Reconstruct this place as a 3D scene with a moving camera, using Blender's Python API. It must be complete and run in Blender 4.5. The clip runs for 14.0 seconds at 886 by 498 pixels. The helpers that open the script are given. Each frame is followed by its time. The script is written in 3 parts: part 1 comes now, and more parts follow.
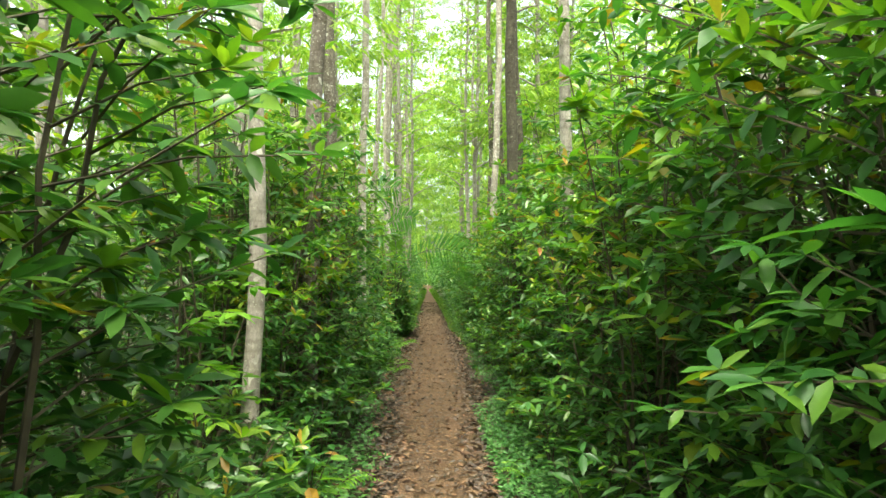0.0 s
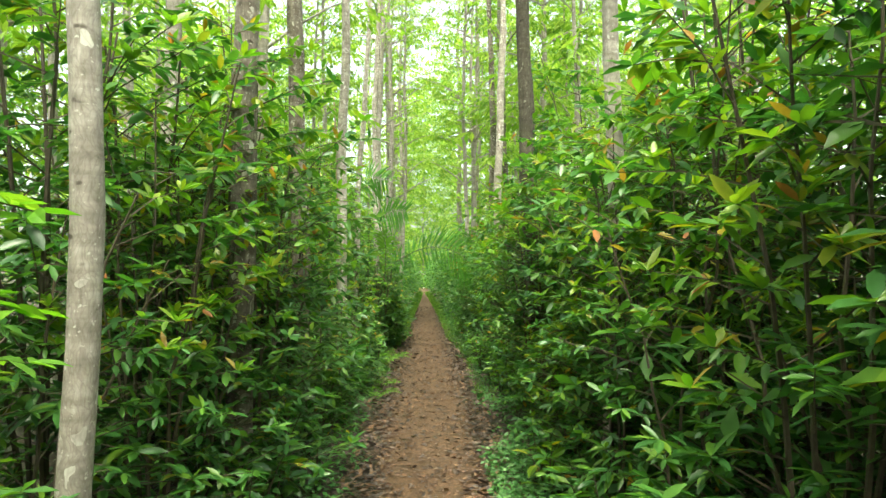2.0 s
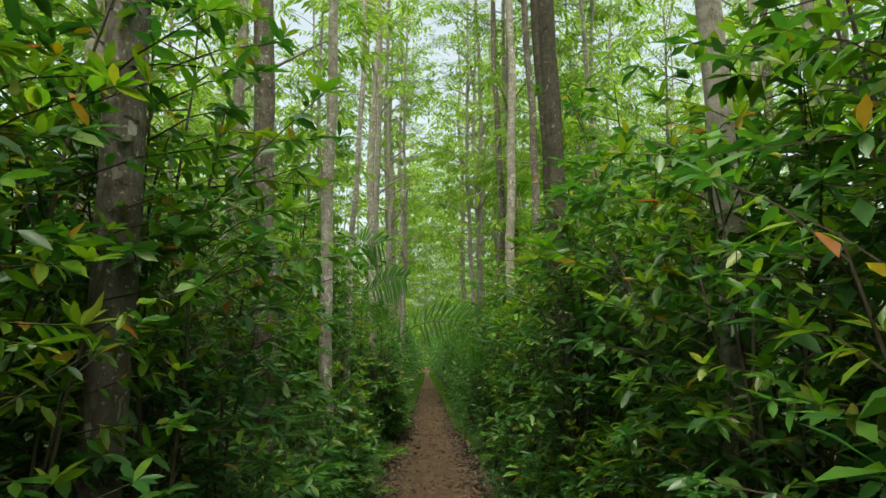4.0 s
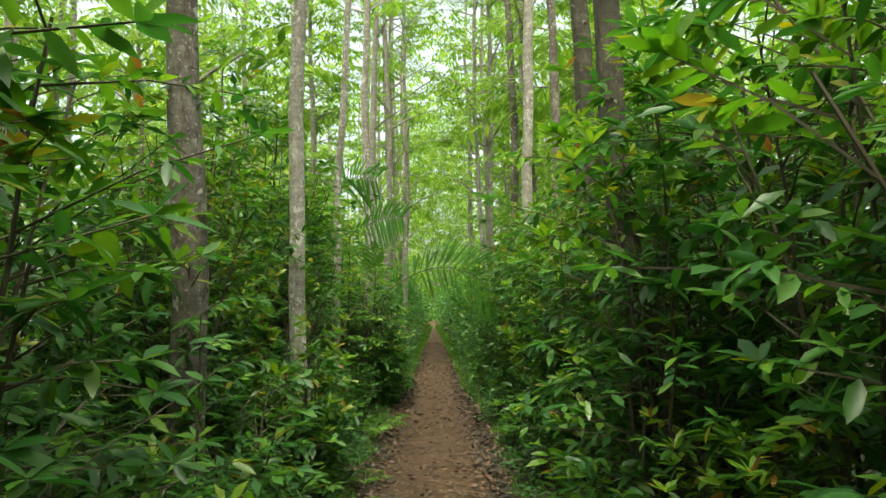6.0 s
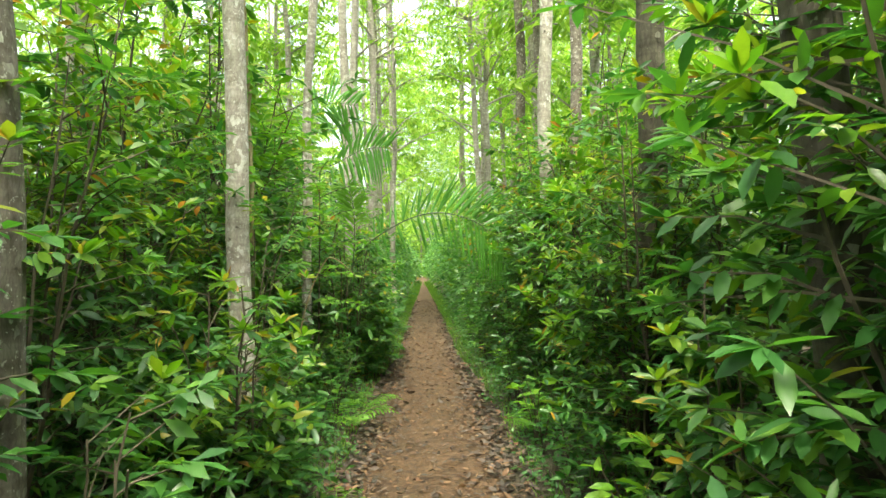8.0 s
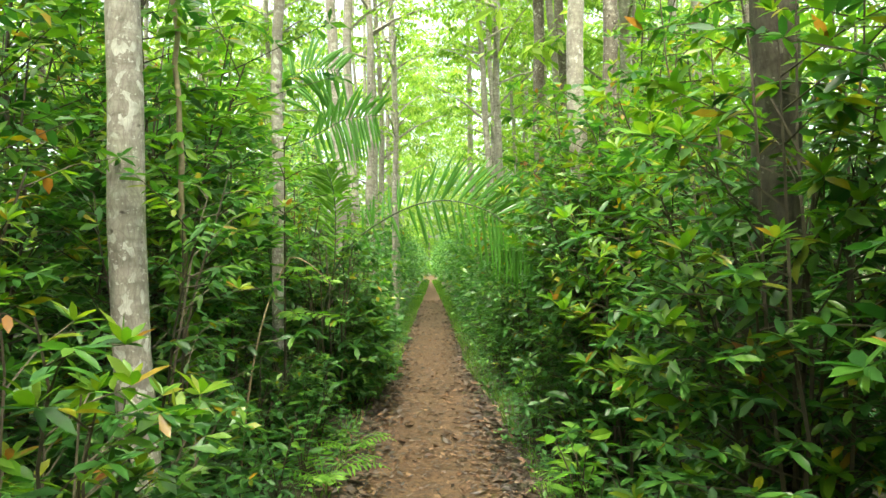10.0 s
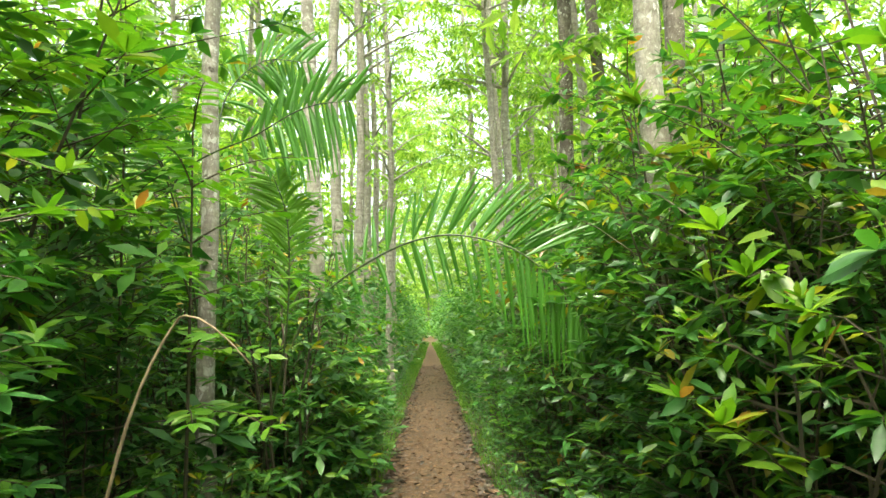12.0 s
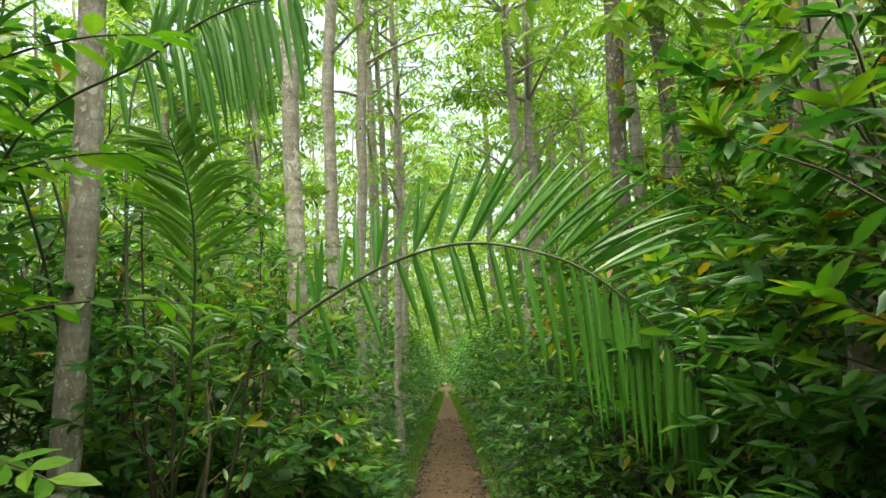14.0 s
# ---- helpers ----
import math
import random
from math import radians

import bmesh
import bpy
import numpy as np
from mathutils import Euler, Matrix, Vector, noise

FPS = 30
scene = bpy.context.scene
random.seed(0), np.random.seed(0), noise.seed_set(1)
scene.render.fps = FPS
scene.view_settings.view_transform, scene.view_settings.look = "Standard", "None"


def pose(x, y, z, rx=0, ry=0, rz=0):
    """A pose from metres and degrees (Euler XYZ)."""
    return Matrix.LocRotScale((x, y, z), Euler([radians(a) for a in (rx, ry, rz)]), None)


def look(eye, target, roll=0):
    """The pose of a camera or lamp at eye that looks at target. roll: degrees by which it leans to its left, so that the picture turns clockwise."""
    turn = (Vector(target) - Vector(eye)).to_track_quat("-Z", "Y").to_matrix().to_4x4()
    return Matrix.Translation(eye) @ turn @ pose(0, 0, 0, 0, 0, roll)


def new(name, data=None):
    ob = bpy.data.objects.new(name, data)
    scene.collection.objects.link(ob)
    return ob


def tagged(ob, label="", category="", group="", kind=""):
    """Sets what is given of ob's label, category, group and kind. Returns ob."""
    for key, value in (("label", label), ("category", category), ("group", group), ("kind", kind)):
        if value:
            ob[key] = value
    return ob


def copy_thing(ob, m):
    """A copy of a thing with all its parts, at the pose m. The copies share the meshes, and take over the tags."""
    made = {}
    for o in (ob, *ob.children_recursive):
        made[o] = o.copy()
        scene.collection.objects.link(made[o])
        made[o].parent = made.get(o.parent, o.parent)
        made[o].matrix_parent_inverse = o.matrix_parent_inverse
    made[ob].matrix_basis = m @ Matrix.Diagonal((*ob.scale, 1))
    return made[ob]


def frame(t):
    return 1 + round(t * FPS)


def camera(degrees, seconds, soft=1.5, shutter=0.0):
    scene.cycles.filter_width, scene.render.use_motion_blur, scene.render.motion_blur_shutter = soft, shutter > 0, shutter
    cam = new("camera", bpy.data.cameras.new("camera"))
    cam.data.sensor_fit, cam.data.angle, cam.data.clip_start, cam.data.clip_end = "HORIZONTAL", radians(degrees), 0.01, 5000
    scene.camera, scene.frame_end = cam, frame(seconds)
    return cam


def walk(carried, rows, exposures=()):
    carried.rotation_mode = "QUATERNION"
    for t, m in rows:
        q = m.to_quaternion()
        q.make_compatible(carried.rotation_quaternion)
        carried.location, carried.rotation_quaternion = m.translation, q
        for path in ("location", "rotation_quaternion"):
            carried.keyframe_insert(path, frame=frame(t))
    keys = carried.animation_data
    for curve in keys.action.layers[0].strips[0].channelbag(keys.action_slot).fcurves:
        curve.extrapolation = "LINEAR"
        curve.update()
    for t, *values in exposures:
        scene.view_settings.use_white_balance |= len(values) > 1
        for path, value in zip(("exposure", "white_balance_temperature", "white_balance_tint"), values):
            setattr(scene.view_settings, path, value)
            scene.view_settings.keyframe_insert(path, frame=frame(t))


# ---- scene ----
# ---- camera ----
cam = camera(65.9, 14.0)
PATH = [
    (0.0, look((-0.015, -0.106, 1.600), (0.006, 1.894, 1.650), 0.4)),
    (0.5, look((0.002, 0.345, 1.600), (0.018, 2.345, 1.657), 0.3)),
    (1.0, look((0.025, 0.778, 1.600), (0.042, 2.778, 1.659), 0.3)),
    (1.5, look((0.010, 1.235, 1.590), (0.030, 3.235, 1.642), 0.3)),
    (2.0, look((0.018, 1.746, 1.565), (0.048, 3.746, 1.623), 0.2)),
    (2.5, look((-0.004, 2.210, 1.535), (0.022, 4.210, 1.735), 0.1)),
    (2.7, look((-0.014, 2.380, 1.530), (0.009, 4.380, 1.790), 0.1)),
    (4.8, look((0.005, 4.048, 1.520), (0.024, 6.048, 1.813), -0.9)),
    (5.0, look((-0.010, 4.227, 1.510), (0.002, 6.227, 1.770), -0.9)),
    (5.5, look((0.019, 4.643, 1.500), (0.026, 6.643, 1.695), -0.9)),
    (6.0, look((0.060, 5.091, 1.500), (0.061, 7.091, 1.652), -0.9)),
    (6.5, look((0.035, 5.530, 1.500), (0.027, 7.530, 1.598), -0.9)),
    (7.0, look((0.030, 5.990, 1.485), (0.038, 7.990, 1.537), -0.9)),
    (7.5, look((-0.020, 6.440, 1.470), (0.008, 8.440, 1.500), -1.0)),
    (7.7, look((-0.030, 6.610, 1.465), (0.006, 8.610, 1.487), -1.0)),
    (9.8, look((0.045, 8.190, 1.470), (0.050, 10.190, 1.497), -1.5)),
    (10.0, look((0.036, 8.363, 1.470), (0.044, 10.363, 1.485), -1.5)),
    (10.5, look((-0.015, 8.830, 1.475), (-0.006, 10.830, 1.513), -1.5)),
    (11.0, look((0.000, 9.340, 1.465), (0.024, 11.340, 1.522), -1.6)),
    (11.5, look((-0.030, 9.820, 1.440), (0.000, 11.820, 1.554), -1.6)),
    (12.0, look((-0.012, 10.300, 1.450), (0.004, 12.300, 1.642), -1.8)),
    (12.5, look((0.000, 10.770, 1.475), (0.008, 12.770, 1.727), -1.9)),
    (13.0, look((-0.045, 11.200, 1.480), (-0.057, 13.200, 1.795), -2.0)),
    (13.5, look((-0.025, 11.600, 1.480), (-0.040, 13.600, 1.801), -2.1)),
    (14.0, look((-0.015, 11.924, 1.480), (-0.040, 13.924, 1.808), -2.2)),
]
EV, WB, TINT = 2.72, 7080, -2
walk(cam, PATH, [(t, EV + e, WB, TINT) for t, e in ((0.0, -0.25), (1.5, -0.2), (2.7, -0.2), (4.8, -2.1), (5.2, -2.0), (5.5, -1.55), (6.0, -0.9), (6.5, -0.36), (7.5, 0.0), (10.0, 0.05), (12.0, 0.05), (13.0, -0.45), (14.0, -0.80))])

# ---- light ----
world = bpy.data.worlds.new("sky")
scene.world = world
world.use_nodes = True
wn = world.node_tree
sky = wn.nodes.new("ShaderNodeTexSky")
sky.sky_type, sky.sun_disc = "NISHITA", False
SUN_ELEV, SUN_AZ = 72.0, 186.0
sky.sun_elevation, sky.sun_rotation = radians(SUN_ELEV), radians(SUN_AZ)
sky.dust_density, sky.air_density, sky.ozone_density = 6.0, 1.0, 0.3
back = wn.nodes["Background"]
back.inputs["Strength"].default_value = 0.15
haze = wn.nodes.new("ShaderNodeHueSaturation")
haze.inputs["Saturation"].default_value = 0.55
wn.links.new(sky.outputs[0], haze.inputs["Color"])
wn.links.new(haze.outputs[0], back.inputs["Color"])

sun = new("sun", bpy.data.lights.new("sun", "SUN"))
sun.data.energy, sun.data.angle, sun.data.color = 1.25, radians(18), (1.0, 0.95, 0.86)
sd = Vector((math.sin(radians(SUN_AZ)) * math.cos(radians(SUN_ELEV)), math.cos(radians(SUN_AZ)) * math.cos(radians(SUN_ELEV)), math.sin(radians(SUN_ELEV))))
sun.matrix_world = look(sd * 60, (0, 0, 0))

rng = np.random.default_rng(11)


# ---- materials ----
def material(name):
    m = bpy.data.materials.new(name)
    m.use_nodes = True
    nt = m.node_tree
    b = nt.nodes["Principled BSDF"]
    return m, nt, b


def ramp(nt, src, stops):
    r = nt.nodes.new("ShaderNodeValToRGB")
    while len(r.color_ramp.elements) < len(stops):
        r.color_ramp.elements.new(0.5)
    for e, (p, c) in zip(r.color_ramp.elements, stops):
        e.position, e.color = p, (*c, 1)
    nt.links.new(src, r.inputs[0])
    return r.outputs[0]


def mix(nt, fac, a, b, mode="MIX"):
    n = nt.nodes.new("ShaderNodeMix")
    n.data_type, n.blend_type = "RGBA", mode
    for key, v in ((0, fac), (6, a), (7, b)):
        if isinstance(v, (int, float)):
            n.inputs[key].default_value = v
        elif isinstance(v, tuple):
            n.inputs[key].default_value = (*v, 1)
        else:
            nt.links.new(v, n.inputs[key])
    return n.outputs[2]


def tex_noise(nt, scale, detail=4, rough=0.6, stretch=None, coord="Object"):
    c = nt.nodes.new("ShaderNodeTexCoord")
    src = c.outputs[coord]
    if stretch:
        mp = nt.nodes.new("ShaderNodeMapping")
        mp.inputs["Scale"].default_value = stretch
        nt.links.new(src, mp.inputs[0])
        src = mp.outputs[0]
    n = nt.nodes.new("ShaderNodeTexNoise")
    n.inputs["Scale"].default_value, n.inputs["Detail"].default_value, n.inputs["Roughness"].default_value = scale, detail, rough
    nt.links.new(src, n.inputs["Vector"])
    return n.outputs["Fac"]


def bump(nt, b, height, strength, dist):
    n = nt.nodes.new("ShaderNodeBump")
    n.inputs["Strength"].default_value, n.inputs["Distance"].default_value = strength, dist
    nt.links.new(height, n.inputs["Height"])
    nt.links.new(n.outputs[0], b.inputs["Normal"])


def leaf_material(name, stops, rough=0.38, through_light=0.5, tint=(1.05, 1.2, 0.55), spots=0.25):
    """Leaf blades that differ one by one, glossy above, letting light through."""
    m, nt, b = material(name)
    g = nt.nodes.new("ShaderNodeNewGeometry")
    col = ramp(nt, g.outputs["Random Per Island"], stops)
    n = tex_noise(nt, 2.2, 2)
    col = mix(nt, 0.55, col, ramp(nt, n, [(0.3, (0.62, 0.7, 0.62)), (0.7, (1.25, 1.2, 1.1))]), "MULTIPLY")
    f = tex_noise(nt, 45, 3)
    col = mix(nt, spots, col, ramp(nt, f, [(0.35, (0.55, 0.6, 0.5)), (0.65, (1.2, 1.2, 1.1))]), "MULTIPLY")
    nt.links.new(col, b.inputs["Base Color"])
    b.inputs["Roughness"].default_value = rough
    b.inputs["Specular IOR Level"].default_value = 0.5
    tr = nt.nodes.new("ShaderNodeBsdfTranslucent")
    nt.links.new(mix(nt, 1.0, col, tint, "MULTIPLY"), tr.inputs["Color"])
    ms = nt.nodes.new("ShaderNodeMixShader")
    ms.inputs[0].default_value = through_light
    nt.links.new(b.outputs[0], ms.inputs[1])
    nt.links.new(tr.outputs[0], ms.inputs[2])
    nt.links.new(ms.outputs[0], nt.nodes["Material Output"].inputs["Surface"])
    return m


M_LEAF = leaf_material("shrub_leaf", [(0.0, (0.027, 0.098, 0.024)), (0.4, (0.044, 0.143, 0.030)), (0.75, (0.079, 0.198, 0.031)), (0.982, (0.122, 0.228, 0.024)), (0.992, (0.290, 0.256, 0.014)), (1.0, (0.300, 0.178, 0.014))], 0.38, 0.42)
M_YOUNG = leaf_material("young_leaf", [(0.0, (0.085, 0.215, 0.020)), (0.5, (0.130, 0.250, 0.022)), (0.84, (0.200, 0.275, 0.028)), (0.93, (0.300, 0.245, 0.036)), (0.975, (0.320, 0.150, 0.036)), (1.0, (0.270, 0.095, 0.043))], 0.36, 0.5)
M_LIME = leaf_material("lime_leaf", [(0.0, (0.090, 0.234, 0.021)), (0.6, (0.138, 0.302, 0.027)), (1.0, (0.206, 0.344, 0.041))], 0.45, 0.5)
M_COVER = leaf_material("ground_cover_leaf", [(0.0, (0.036, 0.122, 0.029)), (0.6, (0.058, 0.173, 0.043)), (1.0, (0.094, 0.216, 0.050))], 0.5, 0.3)
M_GRASS = leaf_material("grass_blade", [(0.0, (0.078, 0.187, 0.023)), (0.6, (0.133, 0.265, 0.039)), (1.0, (0.218, 0.296, 0.062))], 0.5, 0.4)
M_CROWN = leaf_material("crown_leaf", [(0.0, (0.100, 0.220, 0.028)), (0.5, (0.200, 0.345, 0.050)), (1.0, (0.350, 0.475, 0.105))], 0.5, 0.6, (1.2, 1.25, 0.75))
M_PALM = leaf_material("palm_leaflet", [(0.0, (0.040, 0.150, 0.018)), (0.6, (0.066, 0.200, 0.022)), (1.0, (0.115, 0.255, 0.028))], 0.36, 0.32, spots=0.12)
M_DAMP = leaf_material("damp_dead_leaf", [(0.0, (0.018, 0.012, 0.010)), (0.4, (0.045, 0.030, 0.025)), (0.75, (0.080, 0.055, 0.045)), (1.0, (0.13, 0.085, 0.06))], 0.6, 0.05)
M_DEAD = leaf_material("dead_leaf", [(0.0, (0.045, 0.022, 0.013)), (0.35, (0.099, 0.050, 0.027)), (0.7, (0.149, 0.076, 0.041)), (1.0, (0.189, 0.121, 0.072))], 0.7, 0.1)


def bark_material(name, dark, light, lichen, fissure, patch, spot_low):
    """Bark: fine upright grain, wavering fissures, pale lichen in flat patches and specks."""
    m, nt, b = material(name)
    big = tex_noise(nt, 2.6, 5, 0.65)
    fine = tex_noise(nt, 30.0, 6, 0.7, (1.0, 1.0, 0.35))
    ring = tex_noise(nt, 9.0, 4, 0.6, (0.35, 0.35, 2.6))
    col = ramp(nt, fine, [(0.28, dark), (0.5, tuple((a + c) / 2 for a, c in zip(dark, light))), (0.72, light)])
    col = mix(nt, 0.7, col, ramp(nt, ring, [(0.35, (0.6, 0.58, 0.55)), (0.6, (1.1, 1.1, 1.1))]), "MULTIPLY")
    col = mix(nt, ramp(nt, big, [(0.42, (0, 0, 0)), (0.62, (0.5, 0.5, 0.5))]), col, dark)
    c = nt.nodes.new("ShaderNodeTexCoord")
    warp = nt.nodes.new("ShaderNodeTexNoise")
    warp.inputs["Scale"].default_value = 7.0
    nt.links.new(c.outputs["Object"], warp.inputs["Vector"])
    shift = nt.nodes.new("ShaderNodeMixRGB")
    shift.blend_type = "LINEAR_LIGHT"
    shift.inputs[0].default_value = 0.06
    nt.links.new(c.outputs["Object"], shift.inputs[1])
    nt.links.new(warp.outputs["Color"], shift.inputs[2])

    def cells(scale, feature):
        mp = nt.nodes.new("ShaderNodeMapping")
        mp.inputs["Scale"].default_value = scale
        nt.links.new(shift.outputs[0], mp.inputs[0])
        v = nt.nodes.new("ShaderNodeTexVoronoi")
        v.feature = feature
        v.inputs["Scale"].default_value = 1.0
        nt.links.new(mp.outputs[0], v.inputs["Vector"])
        return v
    flat = cells((40, 40, 30), "F1")
    fac = ramp(nt, flat.outputs["Color"], [(1 - patch, (0, 0, 0)), (min(1, 1.05 - patch), (0.85, 0.85, 0.85))])
    where = ramp(nt, tex_noise(nt, 4.0, 3), [(0.42, (0, 0, 0)), (0.58, (1, 1, 1))])
    col = mix(nt, mix(nt, 1.0, fac, where, "MULTIPLY"), col, lichen)
    spot = tex_noise(nt, 55.0, 3, 0.5)
    col = mix(nt, ramp(nt, spot, [(spot_low, (0, 0, 0)), (spot_low + 0.06, (0.7, 0.7, 0.7))]), col, lichen)
    knot = ramp(nt, tex_noise(nt, 12.0, 2, 0.5, (1, 1, 1.6)), [(0.24, (0.3, 0.28, 0.26)), (0.31, (1, 1, 1))])
    col = mix(nt, 1.0, col, knot, "MULTIPLY")
    crack = cells(fissure, "DISTANCE_TO_EDGE")
    edge = ramp(nt, crack.outputs["Distance"], [(0.0, (0.35, 0.33, 0.31)), (0.16, (1, 1, 1))])
    col = mix(nt, 0.3, col, edge, "MULTIPLY")
    moss = tex_noise(nt, 1.3, 4)
    col = mix(nt, ramp(nt, moss, [(0.58, (0, 0, 0)), (0.75, (0.35, 0.35, 0.35))]), col, (0.10, 0.12, 0.05))
    nt.links.new(col, b.inputs["Base Color"])
    b.inputs["Roughness"].default_value = 0.9
    b.inputs["Specular IOR Level"].default_value = 0.2
    bump(nt, b, mix(nt, 0.15, fine, edge), 0.7, 0.006)
    return m


M_BARK = bark_material("pale_bark", (0.175, 0.155, 0.132), (0.44, 0.405, 0.36), (0.54, 0.52, 0.46), (70, 70, 14), 0.18, 0.64)
M_BARK_PALE = bark_material("whitish_bark", (0.19, 0.168, 0.142), (0.45, 0.41, 0.36), (0.57, 0.55, 0.50), (60, 60, 18), 0.30, 0.62)
M_BARK_ROUGH = bark_material("rough_bark", (0.07, 0.056, 0.046), (0.27, 0.237, 0.20), (0.47, 0.45, 0.40), (52, 52, 9), 0.20, 0.62)
M_BARK_MOSS = bark_material("mossy_bark", (0.035, 0.031, 0.024), (0.125, 0.112, 0.085), (0.30, 0.30, 0.24), (52, 52, 9), 0.12, 0.67)
M_TWIG, nt, b = material("twig_bark")
nt.links.new(ramp(nt, tex_noise(nt, 20, 4), [(0.3, (0.028, 0.022, 0.012)), (0.7, (0.075, 0.058, 0.034))]), b.inputs["Base Color"])
b.inputs["Roughness"].default_value = 0.8
M_STEM, nt, b = material("dry_stem")
nt.links.new(ramp(nt, tex_noise(nt, 25, 4), [(0.3, (0.16, 0.115, 0.065)), (0.7, (0.34, 0.26, 0.16))]), b.inputs["Base Color"])
b.inputs["Roughness"].default_value = 0.75
M_RACHIS, nt, b = material("palm_rachis")
nt.links.new(ramp(nt, tex_noise(nt, 15, 3), [(0.3, (0.02, 0.035, 0.010)), (0.7, (0.045, 0.065, 0.018))]), b.inputs["Base Color"])
b.inputs["Roughness"].default_value = 0.5

M_WHITE_DOT, nt, b = material("pale_stone")
nt.links.new(ramp(nt, tex_noise(nt, 18, 5), [(0.3, (0.55, 0.53, 0.48)), (0.7, (0.82, 0.80, 0.75))]), b.inputs["Base Color"])
b.inputs["Roughness"].default_value = 0.8

M_SOIL, nt, b = material("trodden_soil")
lo, hi = tex_noise(nt, 1.6, 5), tex_noise(nt, 38, 6, 0.7)
col = ramp(nt, hi, [(0.28, (0.022, 0.012, 0.006)), (0.48, (0.078, 0.044, 0.020)), (0.72, (0.150, 0.089, 0.043))])
col = mix(nt, 0.6, col, ramp(nt, lo, [(0.3, (0.55, 0.52, 0.5)), (0.7, (1.15, 1.1, 1.05))]), "MULTIPLY")
col = mix(nt, 0.75, col, ramp(nt, tex_noise(nt, 9, 5, 0.7), [(0.36, (0.45, 0.42, 0.4)), (0.55, (1.08, 1.06, 1.04))]), "MULTIPLY")
nt.links.new(col, b.inputs["Base Color"])
b.inputs["Roughness"].default_value = 0.92
bump(nt, b, hi, 1.0, 0.02)
M_FLOOR, nt, b = material("forest_floor")
lo, hi = tex_noise(nt, 2.0, 5), tex_noise(nt, 30, 6, 0.7)
col = ramp(nt, hi, [(0.3, (0.018, 0.013, 0.008)), (0.55, (0.045, 0.030, 0.017)), (0.75, (0.085, 0.056, 0.032))])
col = mix(nt, ramp(nt, lo, [(0.45, (0, 0, 0)), (0.65, (0.6, 0.6, 0.6))]), col, (0.022, 0.040, 0.010))
nt.links.new(col, b.inputs["Base Color"])
b.inputs["Roughness"].default_value = 0.95
bump(nt, b, hi, 0.8, 0.02)


# ---- mesh helpers ----
class Geo:
    """Collects vertices and faces of one mesh."""

    def __init__(self):
        self.v, self.f, self.n = [], [], 0

    def add(self, verts, faces):
        self.v.append(np.asarray(verts, float))
        self.f.extend(tuple(i + self.n for i in f) for f in faces)
        self.n += len(verts)

    def mesh(self, name, mat, smooth=False):
        me = bpy.data.meshes.new(name)
        me.from_pydata(np.concatenate(self.v).tolist() if self.v else [], [], self.f)
        me.materials.append(mat)
        if smooth:
            me.polygons.foreach_set("use_smooth", [True] * len(me.polygons))
        return me


def part(name, geo, mat, parent, label="", smooth=False):
    ob = new(name, geo.mesh(name, mat, smooth))
    ob.parent = parent
    return tagged(ob, label)


def unit(v):
    return v / np.maximum(np.linalg.norm(v, axis=-1, keepdims=True), 1e-9)


FULL = np.array([(0, 0, 0), (0.30, -0.40, 0.08), (0.30, 0.40, 0.08), (0.68, -0.40, 0.10), (0.68, 0.40, 0.10), (1, 0, 0), (0.5, 0, -0.03)])
FULL_F = [(0, 1, 6), (1, 3, 6), (3, 5, 6), (5, 4, 6), (4, 2, 6), (2, 0, 6)]
LEAN = np.array([(0, 0, 0), (0.6, -0.48, 0.10), (0.6, 0, 0), (0.6, 0.48, 0.10), (1, 0, 0)])
LEAN_F = [(0, 1, 2), (0, 2, 3), (1, 4, 2), (2, 4, 3)]
THIN = np.array([(0, 0, 0), (0.5, -0.5, 0.0), (0.5, 0.5, 0.0), (1, 0, 0)])
THIN_F = [(0, 1, 3), (0, 3, 2)]


def blades(geo, base, way, length, width, droop=0.15, form="full", up=None):
    """Adds one leaf blade for each base point, along way, face up, bent down by droop."""
    base, way = np.atleast_2d(base).astype(float), unit(np.atleast_2d(way).astype(float))
    k = len(base)
    if not k:
        return
    length, width = np.broadcast_to(length, k), np.broadcast_to(width, k)
    ref = np.tile((0.0, 0.0, 1.0), (k, 1)) if up is None else np.broadcast_to(up, (k, 3))
    ref = ref + rng.normal(0, 0.35, (k, 3))
    side = unit(np.cross(way, ref))
    nor = np.cross(side, way)
    tmpl, fs = {"full": (FULL, FULL_F), "lean": (LEAN, LEAN_F), "thin": (THIN, THIN_F)}[form]
    s, w, h = tmpl[:, 0], tmpl[:, 1], tmpl[:, 2]
    bend = np.broadcast_to(droop, k) * rng.uniform(0.4, 1.7, k)
    v = base[:, None] + way[:, None] * (s[None, :, None] * length[:, None, None]) + side[:, None] * (w[None, :, None] * width[:, None, None]) \
        + nor[:, None] * ((h[None] * width[:, None])[:, :, None] - (bend * length)[:, None, None] * (s ** 2)[None, :, None])
    t = len(tmpl)
    off = geo.n
    geo.v.append(v.reshape(-1, 3))
    geo.f.extend(tuple(i + off + j * t for i in f) for j in range(k) for f in fs)
    geo.n += k * t


